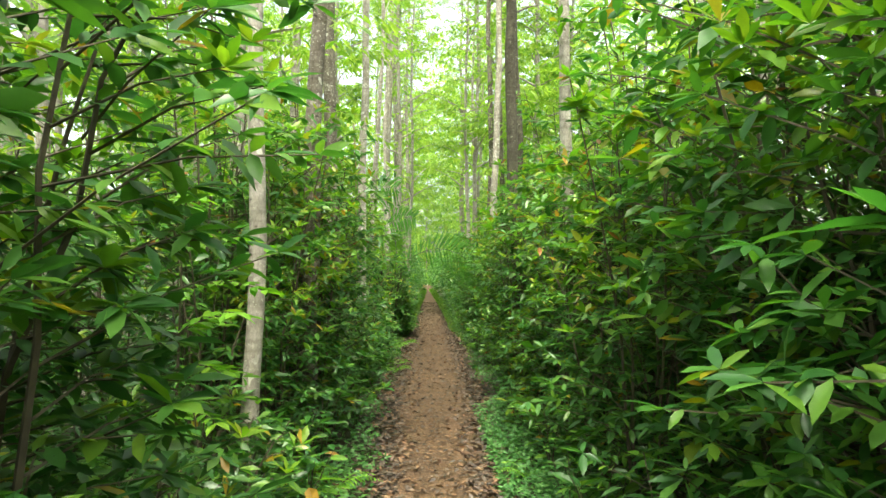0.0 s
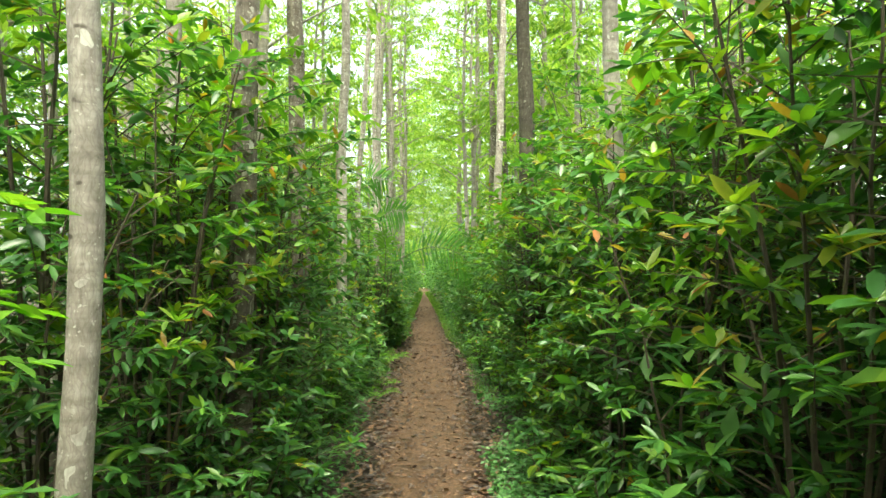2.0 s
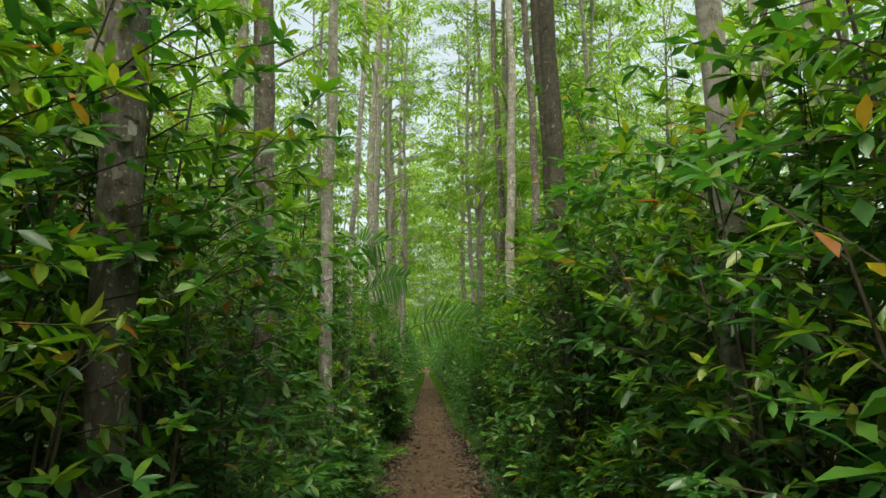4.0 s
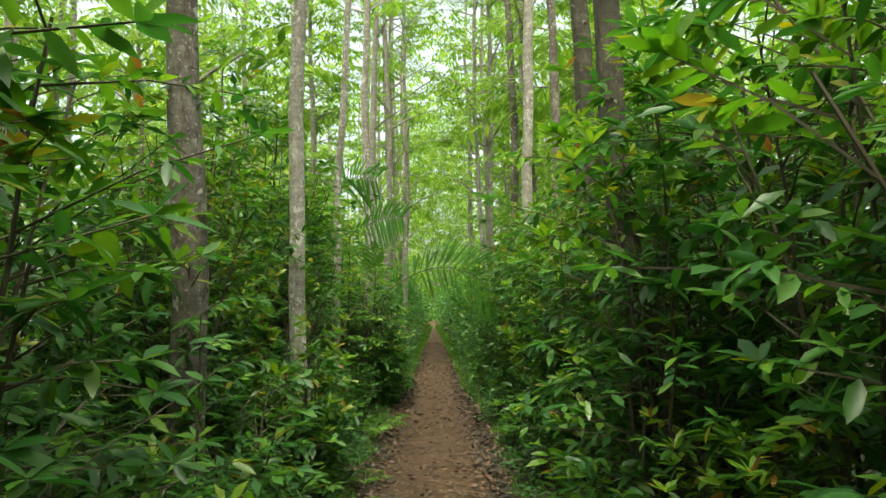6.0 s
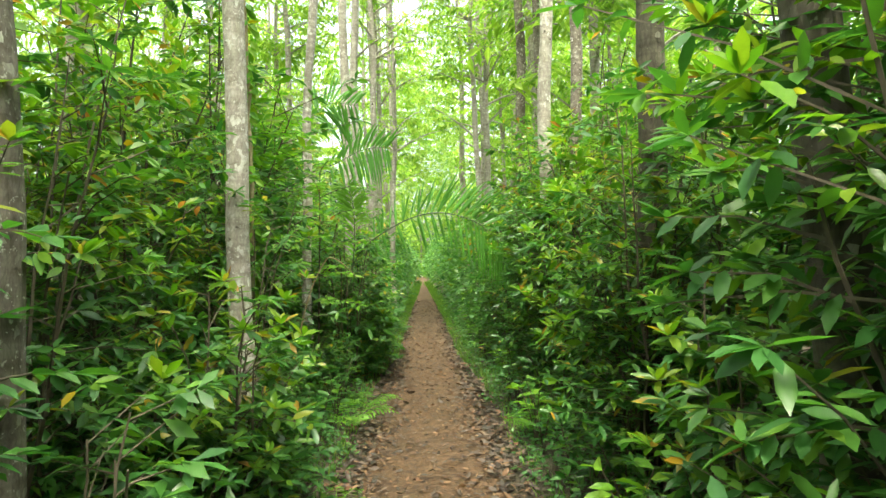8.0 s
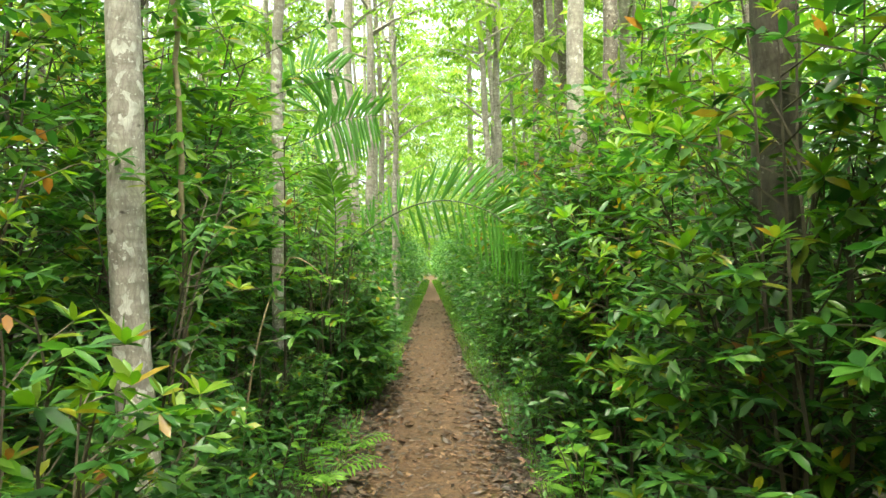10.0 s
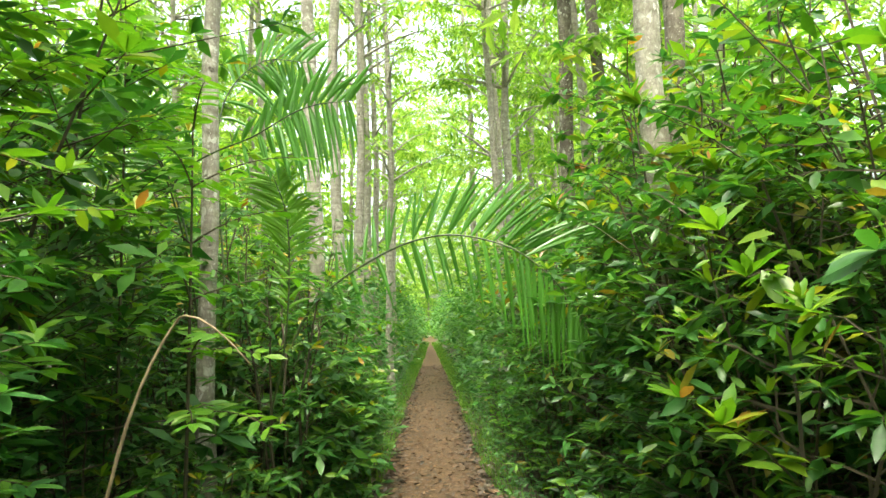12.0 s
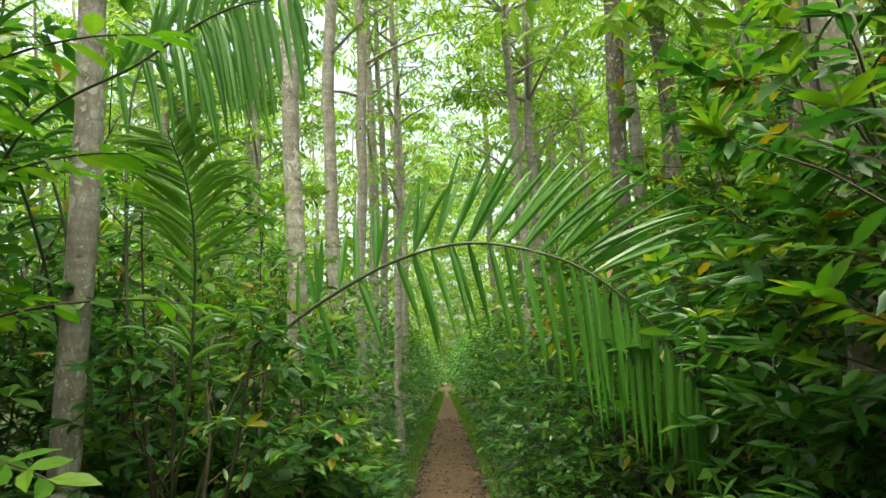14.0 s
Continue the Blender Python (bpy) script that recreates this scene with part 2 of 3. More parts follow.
def tube(geo, pts, radii, sides=5):
    """Adds a tapered tube along pts."""
    pts = np.asarray(pts, float)
    k = len(pts)
    tang = unit(np.gradient(pts, axis=0))
    ref = np.array((1.0, 0.2, 0.1)) if abs(tang[0][2]) > 0.6 else np.array((0.0, 0.1, 1.0))
    a = unit(np.cross(tang, ref))
    c = np.cross(tang, a)
    ang = np.arange(sides) * 2 * math.pi / sides
    ring = pts[:, None] + np.asarray(radii)[:, None, None] * (a[:, None] * np.cos(ang)[None, :, None] + c[:, None] * np.sin(ang)[None, :, None])
    fs = [(i * sides + j, i * sides + (j + 1) % sides, (i + 1) * sides + (j + 1) % sides, (i + 1) * sides + j) for i in range(k - 1) for j in range(sides)]
    fs.append(tuple((k - 1) * sides + j for j in range(sides)))
    geo.add(ring.reshape(-1, 3), fs)


def curve_pts(p0, p1, p2, k):
    t = np.linspace(0, 1, k)[:, None]
    return (1 - t) ** 2 * np.asarray(p0, float) + 2 * t * (1 - t) * np.asarray(p1, float) + t ** 2 * np.asarray(p2, float)


# ---- ground and path ----
WIDTH_Y, WIDTH = (4.0, 8.0, 14.0, 17.0, 40.0), (0.41, 0.46, 0.47, 0.43, 0.40)


def centre(y):
    return 0.05 - 0.007 * y - 0.00013 * y * abs(y)


def rough_z(x, y):
    return 0.05 * noise.noise(Vector((x * 0.9, y * 0.9, 3.1))) + 0.02 * noise.noise(Vector((x * 4, y * 4, 7.7)))


def ground_height(x, y):
    d = abs(x - centre(y))
    bank = min(max((d - 0.40) / 0.5, 0), 1)
    return 0.10 * bank * bank * (3 - 2 * bank) + rough_z(x, y) * min(1, max(0.15, d))


geo = Geo()
xs = np.concatenate([[-400, -120, -40, -16, -8], np.arange(-4, 4.01, 0.16), [8, 16, 40, 120, 400]])
ys = np.concatenate([[-400, -120, -40, -14], np.arange(-6, 30, 0.16), np.arange(30, 70, 1.0), [90, 140, 400]])
vs = [(x, y, ground_height(x, y) - 0.012) for y in ys for x in xs]
nx = len(xs)
geo.add(vs, [(j * nx + i, j * nx + i + 1, (j + 1) * nx + i + 1, (j + 1) * nx + i) for j in range(len(ys) - 1) for i in range(nx - 1)])
tagged(new("ground", geo.mesh("ground", M_FLOOR, True)), "dark forest floor of humus and moss", "ground", kind="structure")

geo = Geo()
ys = np.concatenate([np.arange(-6, 30, 0.07), np.arange(30, 60, 0.4)])
nx = 17
vs = []
for y in ys:
    half = float(np.interp(y, WIDTH_Y, WIDTH))
    wl = half + 0.09 * noise.noise(Vector((0.3, y * 1.3, 0))) + 0.04 * noise.noise(Vector((0.3, y * 6, 4)))
    wr = half + 0.09 * noise.noise(Vector((5.3, y * 1.3, 0))) + 0.04 * noise.noise(Vector((5.3, y * 6, 4)))
    for i in range(nx):
        u = i / (nx - 1)
        x = centre(y) - wl + u * (wl + wr)
        edge = min(u, 1 - u)
        vs.append((x, y, ground_height(x, y) + (0.004 if edge > 0.05 else -0.02) + 0.012 * noise.noise(Vector((x * 9, y * 9, 0))) * min(1, edge * 8)))
geo.add(vs, [(j * nx + i, j * nx + i + 1, (j + 1) * nx + i + 1, (j + 1) * nx + i) for j in range(len(ys) - 1) for i in range(nx - 1)])
tagged(new("path", geo.mesh("path", M_SOIL, True)), "narrow trodden path of red-brown soil", "path", kind="structure")


# ---- trees ----
def tuft(geo, at, size, count, spread=1.0):
    """A layered clump of drooping sprays with paired narrow leaflets round one twig end."""
    sprays = max(4, int(count * 0.30))
    pairs = 5
    a = rng.uniform(0, 2 * math.pi, sprays)
    reach = size * spread * rng.uniform(0.45, 0.95, sprays)
    root = np.asarray(at) + rng.normal(0, 1, (sprays, 3)) * np.array((0.20, 0.20, 0.13)) * size
    fall = rng.uniform(-0.1, 0.45, sprays)
    for sgn in (-1, 1):
        u = np.tile((np.arange(pairs) + 0.7 + 0.25 * sgn) / pairs, sprays)
        ra, rr, rf = np.repeat(a, pairs), np.repeat(reach, pairs), np.repeat(fall, pairs)
        base = np.repeat(root, pairs, axis=0) + np.stack([np.cos(ra) * rr * u, np.sin(ra) * rr * u, 0.15 * rr * u - rf * rr * u ** 2], 1)
        la = ra + sgn * rng.uniform(0.6, 1.2, len(u))
        ln = size * rng.uniform(0.20, 0.34, len(u)) * (1 - 0.35 * u)
        blades(geo, base, np.stack([np.cos(la), np.sin(la), rng.normal(-0.30, 0.22, len(u))], 1), ln, ln * rng.uniform(0.26, 0.36, len(u)), 0.3, "thin")


def tree(x, y, diam, lean=(0, 0), height=15.0, crown_from=5.0, tufts=26, leaf=0.55, rough=False, label="", sides=14, pale=False, fork=False, spread=1.6, leaves=26, mossy=False):
    ob = new("tree")
    ob.location = (x, y, ground_height(x, y) - 0.03)
    k = 30
    z = np.linspace(0, height, k)
    wob = rng.uniform(0, 6, 2)
    px = lean[0] * z + 0.05 * np.sin(z * 0.8 + wob[0]) * np.minimum(z / 3, 1) + 0.012 * np.sin(z * 3.1 + wob[1])
    py = lean[1] * z + 0.05 * np.sin(z * 0.7 + wob[1]) * np.minimum(z / 3, 1)
    rad = diam / 2 * (1 - 0.045 * z) * (1 + 0.35 * np.exp(-z * 3.2)) * (1 + 0.04 * rng.normal(0, 1, k))
    rad = np.maximum(rad, 0.012)
    axis = np.stack([px, py, z], 1)
    trunk, crown, limbs = Geo(), Geo(), Geo()
    tube(trunk, axis, rad, sides)
    heights = np.sort(rng.uniform(crown_from, height * 1.02, tufts))
    for h in heights:
        i = min(int(h / height * (k - 1)), k - 1)
        a = rng.uniform(0, 2 * math.pi)
        r = spread * rng.uniform(0.35, 1.0)
        p0 = axis[i]
        p2 = p0 + np.array((math.cos(a) * r, math.sin(a) * r, rng.uniform(0.1, 0.7) * r))
        tube(limbs, curve_pts(p0, (p0 + p2) / 2 + (0, 0, 0.15 * r), p2, 4), np.linspace(min(0.03, rad[i] * 0.5), 0.006, 4), 4)
        tuft(crown, p2, leaf * rng.uniform(0.7, 1.4), leaves)
        if r > 0.8:
            tuft(crown, p0 * 0.4 + p2 * 0.6, leaf * rng.uniform(0.6, 1.1), leaves // 2)
    if fork:
        p0 = axis[int(k * 0.35)]
        tube(limbs, curve_pts(p0, p0 + (0.25, 0.1, 0.9), p0 + (0.35, 0.2, 4.0), 8), np.linspace(diam * 0.28, 0.02, 8), 8)
    bark = M_BARK_MOSS if mossy else M_BARK_ROUGH if rough else M_BARK_PALE if pale else M_BARK
    part("trunk", trunk, bark, ob, smooth=True)
    part("branchwork", limbs, bark, ob)["kind"] = "stuff"
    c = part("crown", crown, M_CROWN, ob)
    c["kind"] = "stuff"
    return tagged(ob, label or "slender straight tree with pale grey bark and light green crown", "tree", "trees of the grove")


# the trees beside the path: x, y, diameter, lean, rough bark, words
tree(-1.09, 3.88, 0.105, (0.008, 0), 12, 6.5, 10, label="slender tree with smooth speckled grey-brown bark beside the path")
tree(-1.06, 5.67, 0.155, (0.0, 0), 15, 6.5, 14, rough=True, label="stout grey tree with finely cracked bark in the shrubs")
tree(-1.30, 17.30, 0.165, (0.008, 0), 15, 6.5, 14, pale=True, label="pale tree with flaking bark and dark knots")
tree(-1.39, 19.87, 0.185, (0.0, 0), 15, 5.5, 16)
tree(-1.18, 20.60, 0.150, (0.0, 0), 13, 5.0, 14)
tree(-1.53, 24.93, 0.210, (0.0, 0), 15, 5.0, 30)
tree(1.33, 17.20, 0.170, (0.0, 0), 15, 6.5, 12, rough=True, label="stout pale grey tree standing behind shrubs")
tree(1.58, 16.80, 0.140, (0.0, 0), 14, 6.5, 10, rough=True)
tree(1.80, 15.20, 0.170, (-0.012, 0), 14, 6.5, 10, rough=True, label="dark slender tree leaning slightly over shrubs")
tree(1.16, 6.10, 0.115, (0.0, 0), 14, 6.5, 10)
tree(1.12, 8.65, 0.165, (-0.045, 0), 14, 6.5, 10, mossy=True, label="dark mossy tree half hidden in shrubs")
tree(-1.38, 8.95, 0.205, (-0.006, 0), 15, 6.5, 12, rough=True, label="stout tree with rough flaking bark, dark at the foot")
tree(-1.19, 11.12, 0.150, (-0.008, 0), 15, 6.5, 12, pale=True, label="pale tree with smooth banded bark beside the path")
tree(-1.41, 14.37, 0.115, (0.030, 0), 14, 6.5, 10, pale=True, label="slender tree with lichen-spotted bark behind palm fronds")
tree(1.30, 10.95, 0.190, (-0.01, 0), 15, 7, 10, mossy=True, label="broad rough-barked tree deep in the shrubs")
tree(1.22, 13.95, 0.160, (0.0, 0), 15, 6.5, 12, pale=True, label="pale grey tree rising out of the shrubs")
tree(1.34, 24.77, 0.150, (0, 0), 15, 3.6, 44, fork=True, label="forked grey tree with light green foliage")
tree(0.95, 21.00, 0.135, (-0.005, 0), 14, 3.6, 40)
tree(1.81, 18.28, 0.140, (-0.02, 0), 14, 5.0, 16)
tree(1.26, 21.69, 0.165, (0, 0), 15, 4.5, 36)
tree(-1.34, 30.41, 0.220, (0, 0), 16, 4.0, 44)
tree(-0.93, 22.80, 0.130, (0.012, 0), 14, 4.0, 34)
tree(2.20, 4.60, 0.140, (0, 0), 14, 6.5, 8)
taken = [(o.location.x, o.location.y) for o in scene.objects if o.name.startswith("tree")]
far_rng = np.random.default_rng(5)


def free_place(y0, y1, spread, gap, inner):
    for _ in range(40):
        y = far_rng.uniform(y0, y1)
        x = far_rng.uniform(inner, spread + max(0, y) * 0.36) * far_rng.choice((-1, 1))
        if y < 17 and abs(x) < 2.3:
            continue
        if min((x - a) ** 2 + (y - c) ** 2 for a, c in taken) > gap:
            taken.append((x, y))
            return x, y
    return None


for i in range(62):
    at = free_place(-4, 31, 4.5, 0.9, 1.25)
    if at:
        tree(*at, far_rng.uniform(0.10, 0.21), (far_rng.normal(0, 0.014), far_rng.normal(0, 0.01)), far_rng.uniform(11, 15),
             far_rng.uniform(2.6, 4.6) if at[1] > 8 else 3.4, 34 if at[1] > 17 else 13, far_rng.uniform(0.6, 0.95), far_rng.random() < 0.3, sides=8, leaves=32)

woods = tagged(new("far_woods"), "distant woods of thin pale trunks and sunlit light green leaves, with an added leaf belt at the sides and back that blocks sky light", "woods", kind="stuff")
fw_trunks, fw_leaves = Geo(), Geo()
for i in range(150):
    deep = i % 3
    at = free_place(31, 41, 3.0, 0.8, 1.2) if deep == 0 else free_place(41, 60, 3.0, 0.8, 3.2) if deep == 1 else free_place(60, 82, 3.0, 0.8, 0.6)
    if not at:
        continue
    x, y = at
    top = far_rng.uniform(10, 17)
    z = np.linspace(0, top, 8)
    lx = far_rng.normal(0, 0.02)
    axis = np.stack([x + lx * z + 0.08 * np.sin(z + i), np.full(8, y), z], 1)
    tube(fw_trunks, axis, np.linspace(far_rng.uniform(0.07, 0.14), 0.04, 8), 6)
    for h in far_rng.uniform(2.2, top, 21):
        r, a = far_rng.uniform(0.3, 2.2), far_rng.uniform(0, 6.28)
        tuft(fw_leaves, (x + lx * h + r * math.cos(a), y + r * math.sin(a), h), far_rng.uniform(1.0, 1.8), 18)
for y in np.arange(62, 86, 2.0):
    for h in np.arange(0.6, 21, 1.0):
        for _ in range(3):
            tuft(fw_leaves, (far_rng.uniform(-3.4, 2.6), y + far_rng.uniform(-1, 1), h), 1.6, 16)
# trunkless leaf belt at the sides and behind, added to block low sky light
for y in np.arange(-14, 62, 2.4):
    for side in (-1, 1):
        for h in np.arange(1.2, 12, 1.5):
            tuft(fw_leaves, (side * far_rng.uniform(11.5, 15.5), y + far_rng.uniform(-1, 1), h), 2.2, 18)
for x in np.arange(-12, 12.1, 2.4):
    for h in np.arange(1.2, 12, 1.5):
        tuft(fw_leaves, (x, far_rng.uniform(-16, -13), h), 2.2, 18)
part("far_trunks", fw_trunks, M_BARK, woods)["kind"] = "stuff"
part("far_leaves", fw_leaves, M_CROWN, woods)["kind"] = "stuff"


# ---- shrubs ----
def shrub(height, width, stems, branch_step, along, whorl, form, leaf_len, label, young=0.43, low=0.18, fresh_from=0.52):
    """A many-stemmed evergreen shrub: stems, leafy side twigs, fresh leaves at the upper twig ends."""
    ob = new("shrub")
    wood, leafs, fresh = Geo(), Geo(), Geo()
    for s in range(stems):
        a = 2 * math.pi * (s + rng.uniform(0, 0.8)) / stems
        top = height * rng.uniform(0.62, 1.0)
        out = width * rng.uniform(0.12, 0.42)
        p0 = np.array((0.08 * math.cos(a), 0.08 * math.sin(a), -0.05))
        p2 = np.array((out * math.cos(a), out * math.sin(a), top))
        pts = curve_pts(p0, p0 * 1.2 + (0, 0, top * 0.55), p2, 8) + rng.normal(0, 0.012, (8, 3))
        tube(wood, pts, np.linspace(0.013, 0.004, 8), 4)
        for h in np.arange(low, top, branch_step):
            f = h / top * 7
            i = min(int(f), 6)
            q0 = pts[i] + (pts[i + 1] - pts[i]) * (f - i)
            b2 = a + rng.normal(0, 1.0)
            reach = width * 0.5 * rng.uniform(0.35, 0.95) * (1 - 0.45 * (h / height) ** 2)
            q2 = q0 + np.array((math.cos(b2) * reach, math.sin(b2) * reach, reach * rng.uniform(0.0, 0.7)))
            if form == "full":
                tube(wood, curve_pts(q0, (q0 + q2) / 2 + (0, 0, 0.05), q2, 3), (0.0042, 0.003, 0.0016), 3)
            else:
                tube(wood, (q0, q2), (0.0042, 0.0016), 3)
            u = rng.uniform(0.2, 1.0, along)
            base = q0 + (q2 - q0) * u[:, None] + np.stack([np.zeros(along), np.zeros(along), 0.1 * u * (1 - u)], 1)
            la = b2 + rng.choice((-1, 1), along) * rng.uniform(0.5, 1.5, along)
            way = np.stack([np.cos(la), np.sin(la), rng.normal(-0.12, 0.38, along)], 1)
            ln = leaf_len * rng.uniform(0.65, 1.25, along)
            high = h > height * (fresh_from + 0.07) and rng.random() < young
            blades(fresh if high else leafs, base, way, ln, ln * rng.uniform(0.33, 0.43, along), 0.16, form)
            is_new = h > height * fresh_from and rng.random() < young
            wa = rng.uniform(0, 6.28) + np.arange(whorl) * 2.4
            lift = rng.uniform(0.3, 1.3, whorl) if is_new else rng.normal(0.15, 0.35, whorl)
            way = np.stack([np.cos(wa), np.sin(wa), lift], 1) + np.array((math.cos(b2), math.sin(b2), 0)) * 0.35
            ln = leaf_len * rng.uniform(0.7, 1.2, whorl)
            blades(fresh if is_new else leafs, np.tile(q2, (whorl, 1)), way, ln, ln * rng.uniform(0.29, 0.39, whorl), 0.14, form)
    part("stem_work", wood, M_TWIG, ob)["kind"] = "stuff"
    o = part("foliage", leafs, M_LEAF, ob, smooth=True)
    o["kind"] = "stuff"
    if fresh.n:
        o = part("young_leaves", fresh, M_YOUNG, ob, "fresh yellow-green to orange leaves", True)
        o["kind"] = "stuff"
    return tagged(ob, label, "shrub", "shrubs along the path")


NEAR_LABEL = "dense evergreen shrub with glossy elliptic leaves beside the path"
near = [shrub(h, w, s, 0.110, 12, 7, "full", l, NEAR_LABEL, 0.40) for h, w, s, l in
        ((2.7, 1.35, 6, 0.084), (2.4, 1.3, 6, 0.079), (3.0, 1.3, 6, 0.088), (2.3, 1.4, 6, 0.082), (2.7, 1.2, 6, 0.090), (2.1, 1.2, 6, 0.083))]
mid = [shrub(h, w, 6, 0.14, 10, 6, "lean", 0.11, "tall leafy shrub of the undergrowth behind the path's edge") for h, w in ((2.8, 1.5), (2.4, 1.6), (3.2, 1.5))]
used = set()


def put_shrub(kinds, i, x, y, turn, size, tilt=0.0):
    src = kinds[i % len(kinds)]
    m = pose(x, y, ground_height(x, y) - 0.02, tilt, 0, turn) @ Matrix.Diagonal((size, size, size, 1))
    if src.name not in used:
        used.add(src.name)
        src.matrix_basis = m
        return src
    src_scale = src.scale.copy()
    src.scale = (1, 1, 1)
    c = copy_thing(src, m)
    src.scale = src_scale
    return c


prng = np.random.default_rng(21)
low_kinds = [shrub(h, 1.05, 7, 0.10, 9, 6, "lean", l, "knee-high to waist-high leafy shrub at a tree's foot", 0.08, 0.1) for h, l in ((1.15, 0.11), (0.95, 0.12))]
low_at = []
for side, face in ((-1, 0.80), (1, 0.64)):
    y = -1.4
    while y < 20:
        tall = side > 0 or y < 2.2 or 4.6 < y < 7.4
        size = prng.uniform(0.9, 1.08) * (float(np.interp(y, (3.2, 3.8, 5.6, 6.4, 9.8, 10.6), (1.2, 1.0, 1.0, 1.28, 1.28, 0.94))) if side > 0 else 1.13 if tall else 0.95)
        x = centre(y) + side * (face + 0.62 * size + prng.uniform(-0.05, 0.18) + (0.22 if side > 0 and y < 6.5 else 0) + (0.30 if side > 0 and 12.7 < y < 15.2 else 0.12 if side > 0 and 9.5 < y < 12.7 else 0))
        if side < 0 and any(a < y < c for a, c in ((2.3, 4.0), (7.3, 8.9), (9.7, 11.5), (12.3, 14.9), (15.6, 17.4))):
            size, x = size * 0.95, x - 0.62
            low_at.append((centre(y) - prng.uniform(1.0, 1.35), y))
            low_at.append((centre(y) - prng.uniform(1.0, 1.3), y + 0.3))
        put_shrub(near if 0.3 < y < 15.2 else mid, int(prng.integers(0, 6)), x, y, prng.uniform(0, 360), size, side * 3)
        y += prng.uniform(0.5, 0.72)
low_at += [(-1.15, 15.1), (-1.45, 15.5), (-1.25, 15.9), (-1.2, 16.5), (-1.55, 13.5), (-1.75, 14.2), (-1.7, 14.9), (-1.0, 14.85), (-0.98, 15.5), (-1.0, 16.3), (-1.0, 17.0)]
for i, (x, y) in enumerate(low_at):
    put_shrub(low_kinds, i, x, y, i * 77, prng.uniform(0.9, 1.1) * (0.85 if y < 12 else 1.05 if y > 14.7 else 0.62))
for x, y, size in ((-1.28, 1.55, 1.28), (-1.22, 0.75, 1.22), (1.04, 8.1, 1.08), (1.62, 13.3, 0.98), (1.68, 14.1, 0.98), (1.6, 14.95, 1.0), (1.7, 15.6, 1.05), (1.36, 6.2, 1.1), (1.55, 1.1, 1.35), (1.55, 1.9, 1.4), (1.52, 2.7, 1.35), (-1.0, 1.25, 1.12), (1.10, 8.2, 0.85), (1.1, 10.35, 0.85), (1.15, 10.65, 0.8), (1.22, 13.7, 0.95), (1.22, 13.25, 0.95), (1.3, 13.1, 1.05), (1.5, 12.6, 1.08), (1.62, 13.7, 1.08), (-1.10, 5.95, 1.12), (-1.12, 6.65, 1.05), (1.15, 13.0, 0.92), (1.18, 13.55, 0.92), (1.12, 12.6, 0.85), (1.95, 3.3, 1.4), (1.95, 4.2, 1.35)):
    put_shrub(near, 2 + int(prng.integers(0, 3)), x, y, prng.uniform(0, 360), size)
for x, y, size in ((1.75, 1.9, 1.3), (1.7, 2.9, 1.35), (1.75, 3.9, 1.25), (1.7, 5.3, 1.25), (-2.0, 12.9, 1.3), (-2.7, 15.4, 1.4), (-2.1, 7.6, 1.15), (-2.2, 8.7, 1.15), (-2.2, 10.6, 1.15), (-2.2, 11.7, 1.0), (-2.1, 13.6, 1.45), (-2.6, 12.4, 1.5), (1.65, 14.55, 1.2), (1.95, 15.3, 1.25), (1.8, 13.9, 1.12), (1.75, 12.6, 1.1), (1.75, 5.0, 1.3), (1.85, 5.7, 1.35), (1.9, 7.2, 1.3), (1.9, 9.2, 1.3), (1.95, 10.2, 1.25)):
    put_shrub(mid, int(prng.integers(0, 3)), x, y, prng.uniform(0, 360), size)
dark = [shrub(1.75, 1.0, 6, 0.10, 12, 6, "full", 0.088, "chest-high dark green shrub with glossy leaves near a palm", 0.06)]
for i, (x, y, size) in enumerate(((-0.97, 14.5, 0.98), (-0.96, 15.2, 0.95), (-1.0, 15.9, 0.95), (-0.98, 16.6, 0.9), (-1.6, 15.1, 1.0), (-1.7, 13.6, 0.8), (0.97, 15.4, 0.8), (0.96, 16.1, 0.85), (0.96, 16.8, 0.85))):
    put_shrub(dark, i, x, y, i * 83, size)
golden = [shrub(2.7, 1.25, 6, 0.115, 12, 7, "full", 0.088, "dense evergreen shrub flushed with yellow-green and coppery young leaves", 0.7, 0.18, 0.38)]
for i, (x, y, size) in enumerate(((-1.18, 4.65, 0.86), (-1.22, 5.35, 0.88), (-1.20, 6.05, 0.95), (1.16, 3.7, 0.95), (1.15, 4.7, 0.95), (1.10, 5.6, 0.9), (-1.75, 9.7, 1.0), (-1.72, 10.5, 1.0))):
    put_shrub(golden, i, x, y, i * 71, size)
shoots = [shrub(1.75, 0.95, 5, 0.10, 8, 7, "full", 0.105, "waist-high shrub with bright yellow-green whorls of young leaves", 0.65, 0.15, 0.2)]
for i, (x, y, size) in enumerate(((1.08, 12.25, 1.0), (1.12, 10.55, 0.95), (1.10, 9.3, 0.85), (1.10, 7.6, 0.62), (1.08, 7.1, 0.62), (-1.0, 10.08, 0.85))):
    put_shrub(shoots, i, x, y, i * 67, size)
for side in (-1, 1):
    y = -2.0
    while y < 21:
        x = side * (2.3 + prng.uniform(-0.25, 0.25))
        put_shrub(mid, int(prng.integers(0, 3)), x, y, prng.uniform(0, 360), prng.uniform(0.95, 1.25))
        y += prng.uniform(1.0, 1.5)


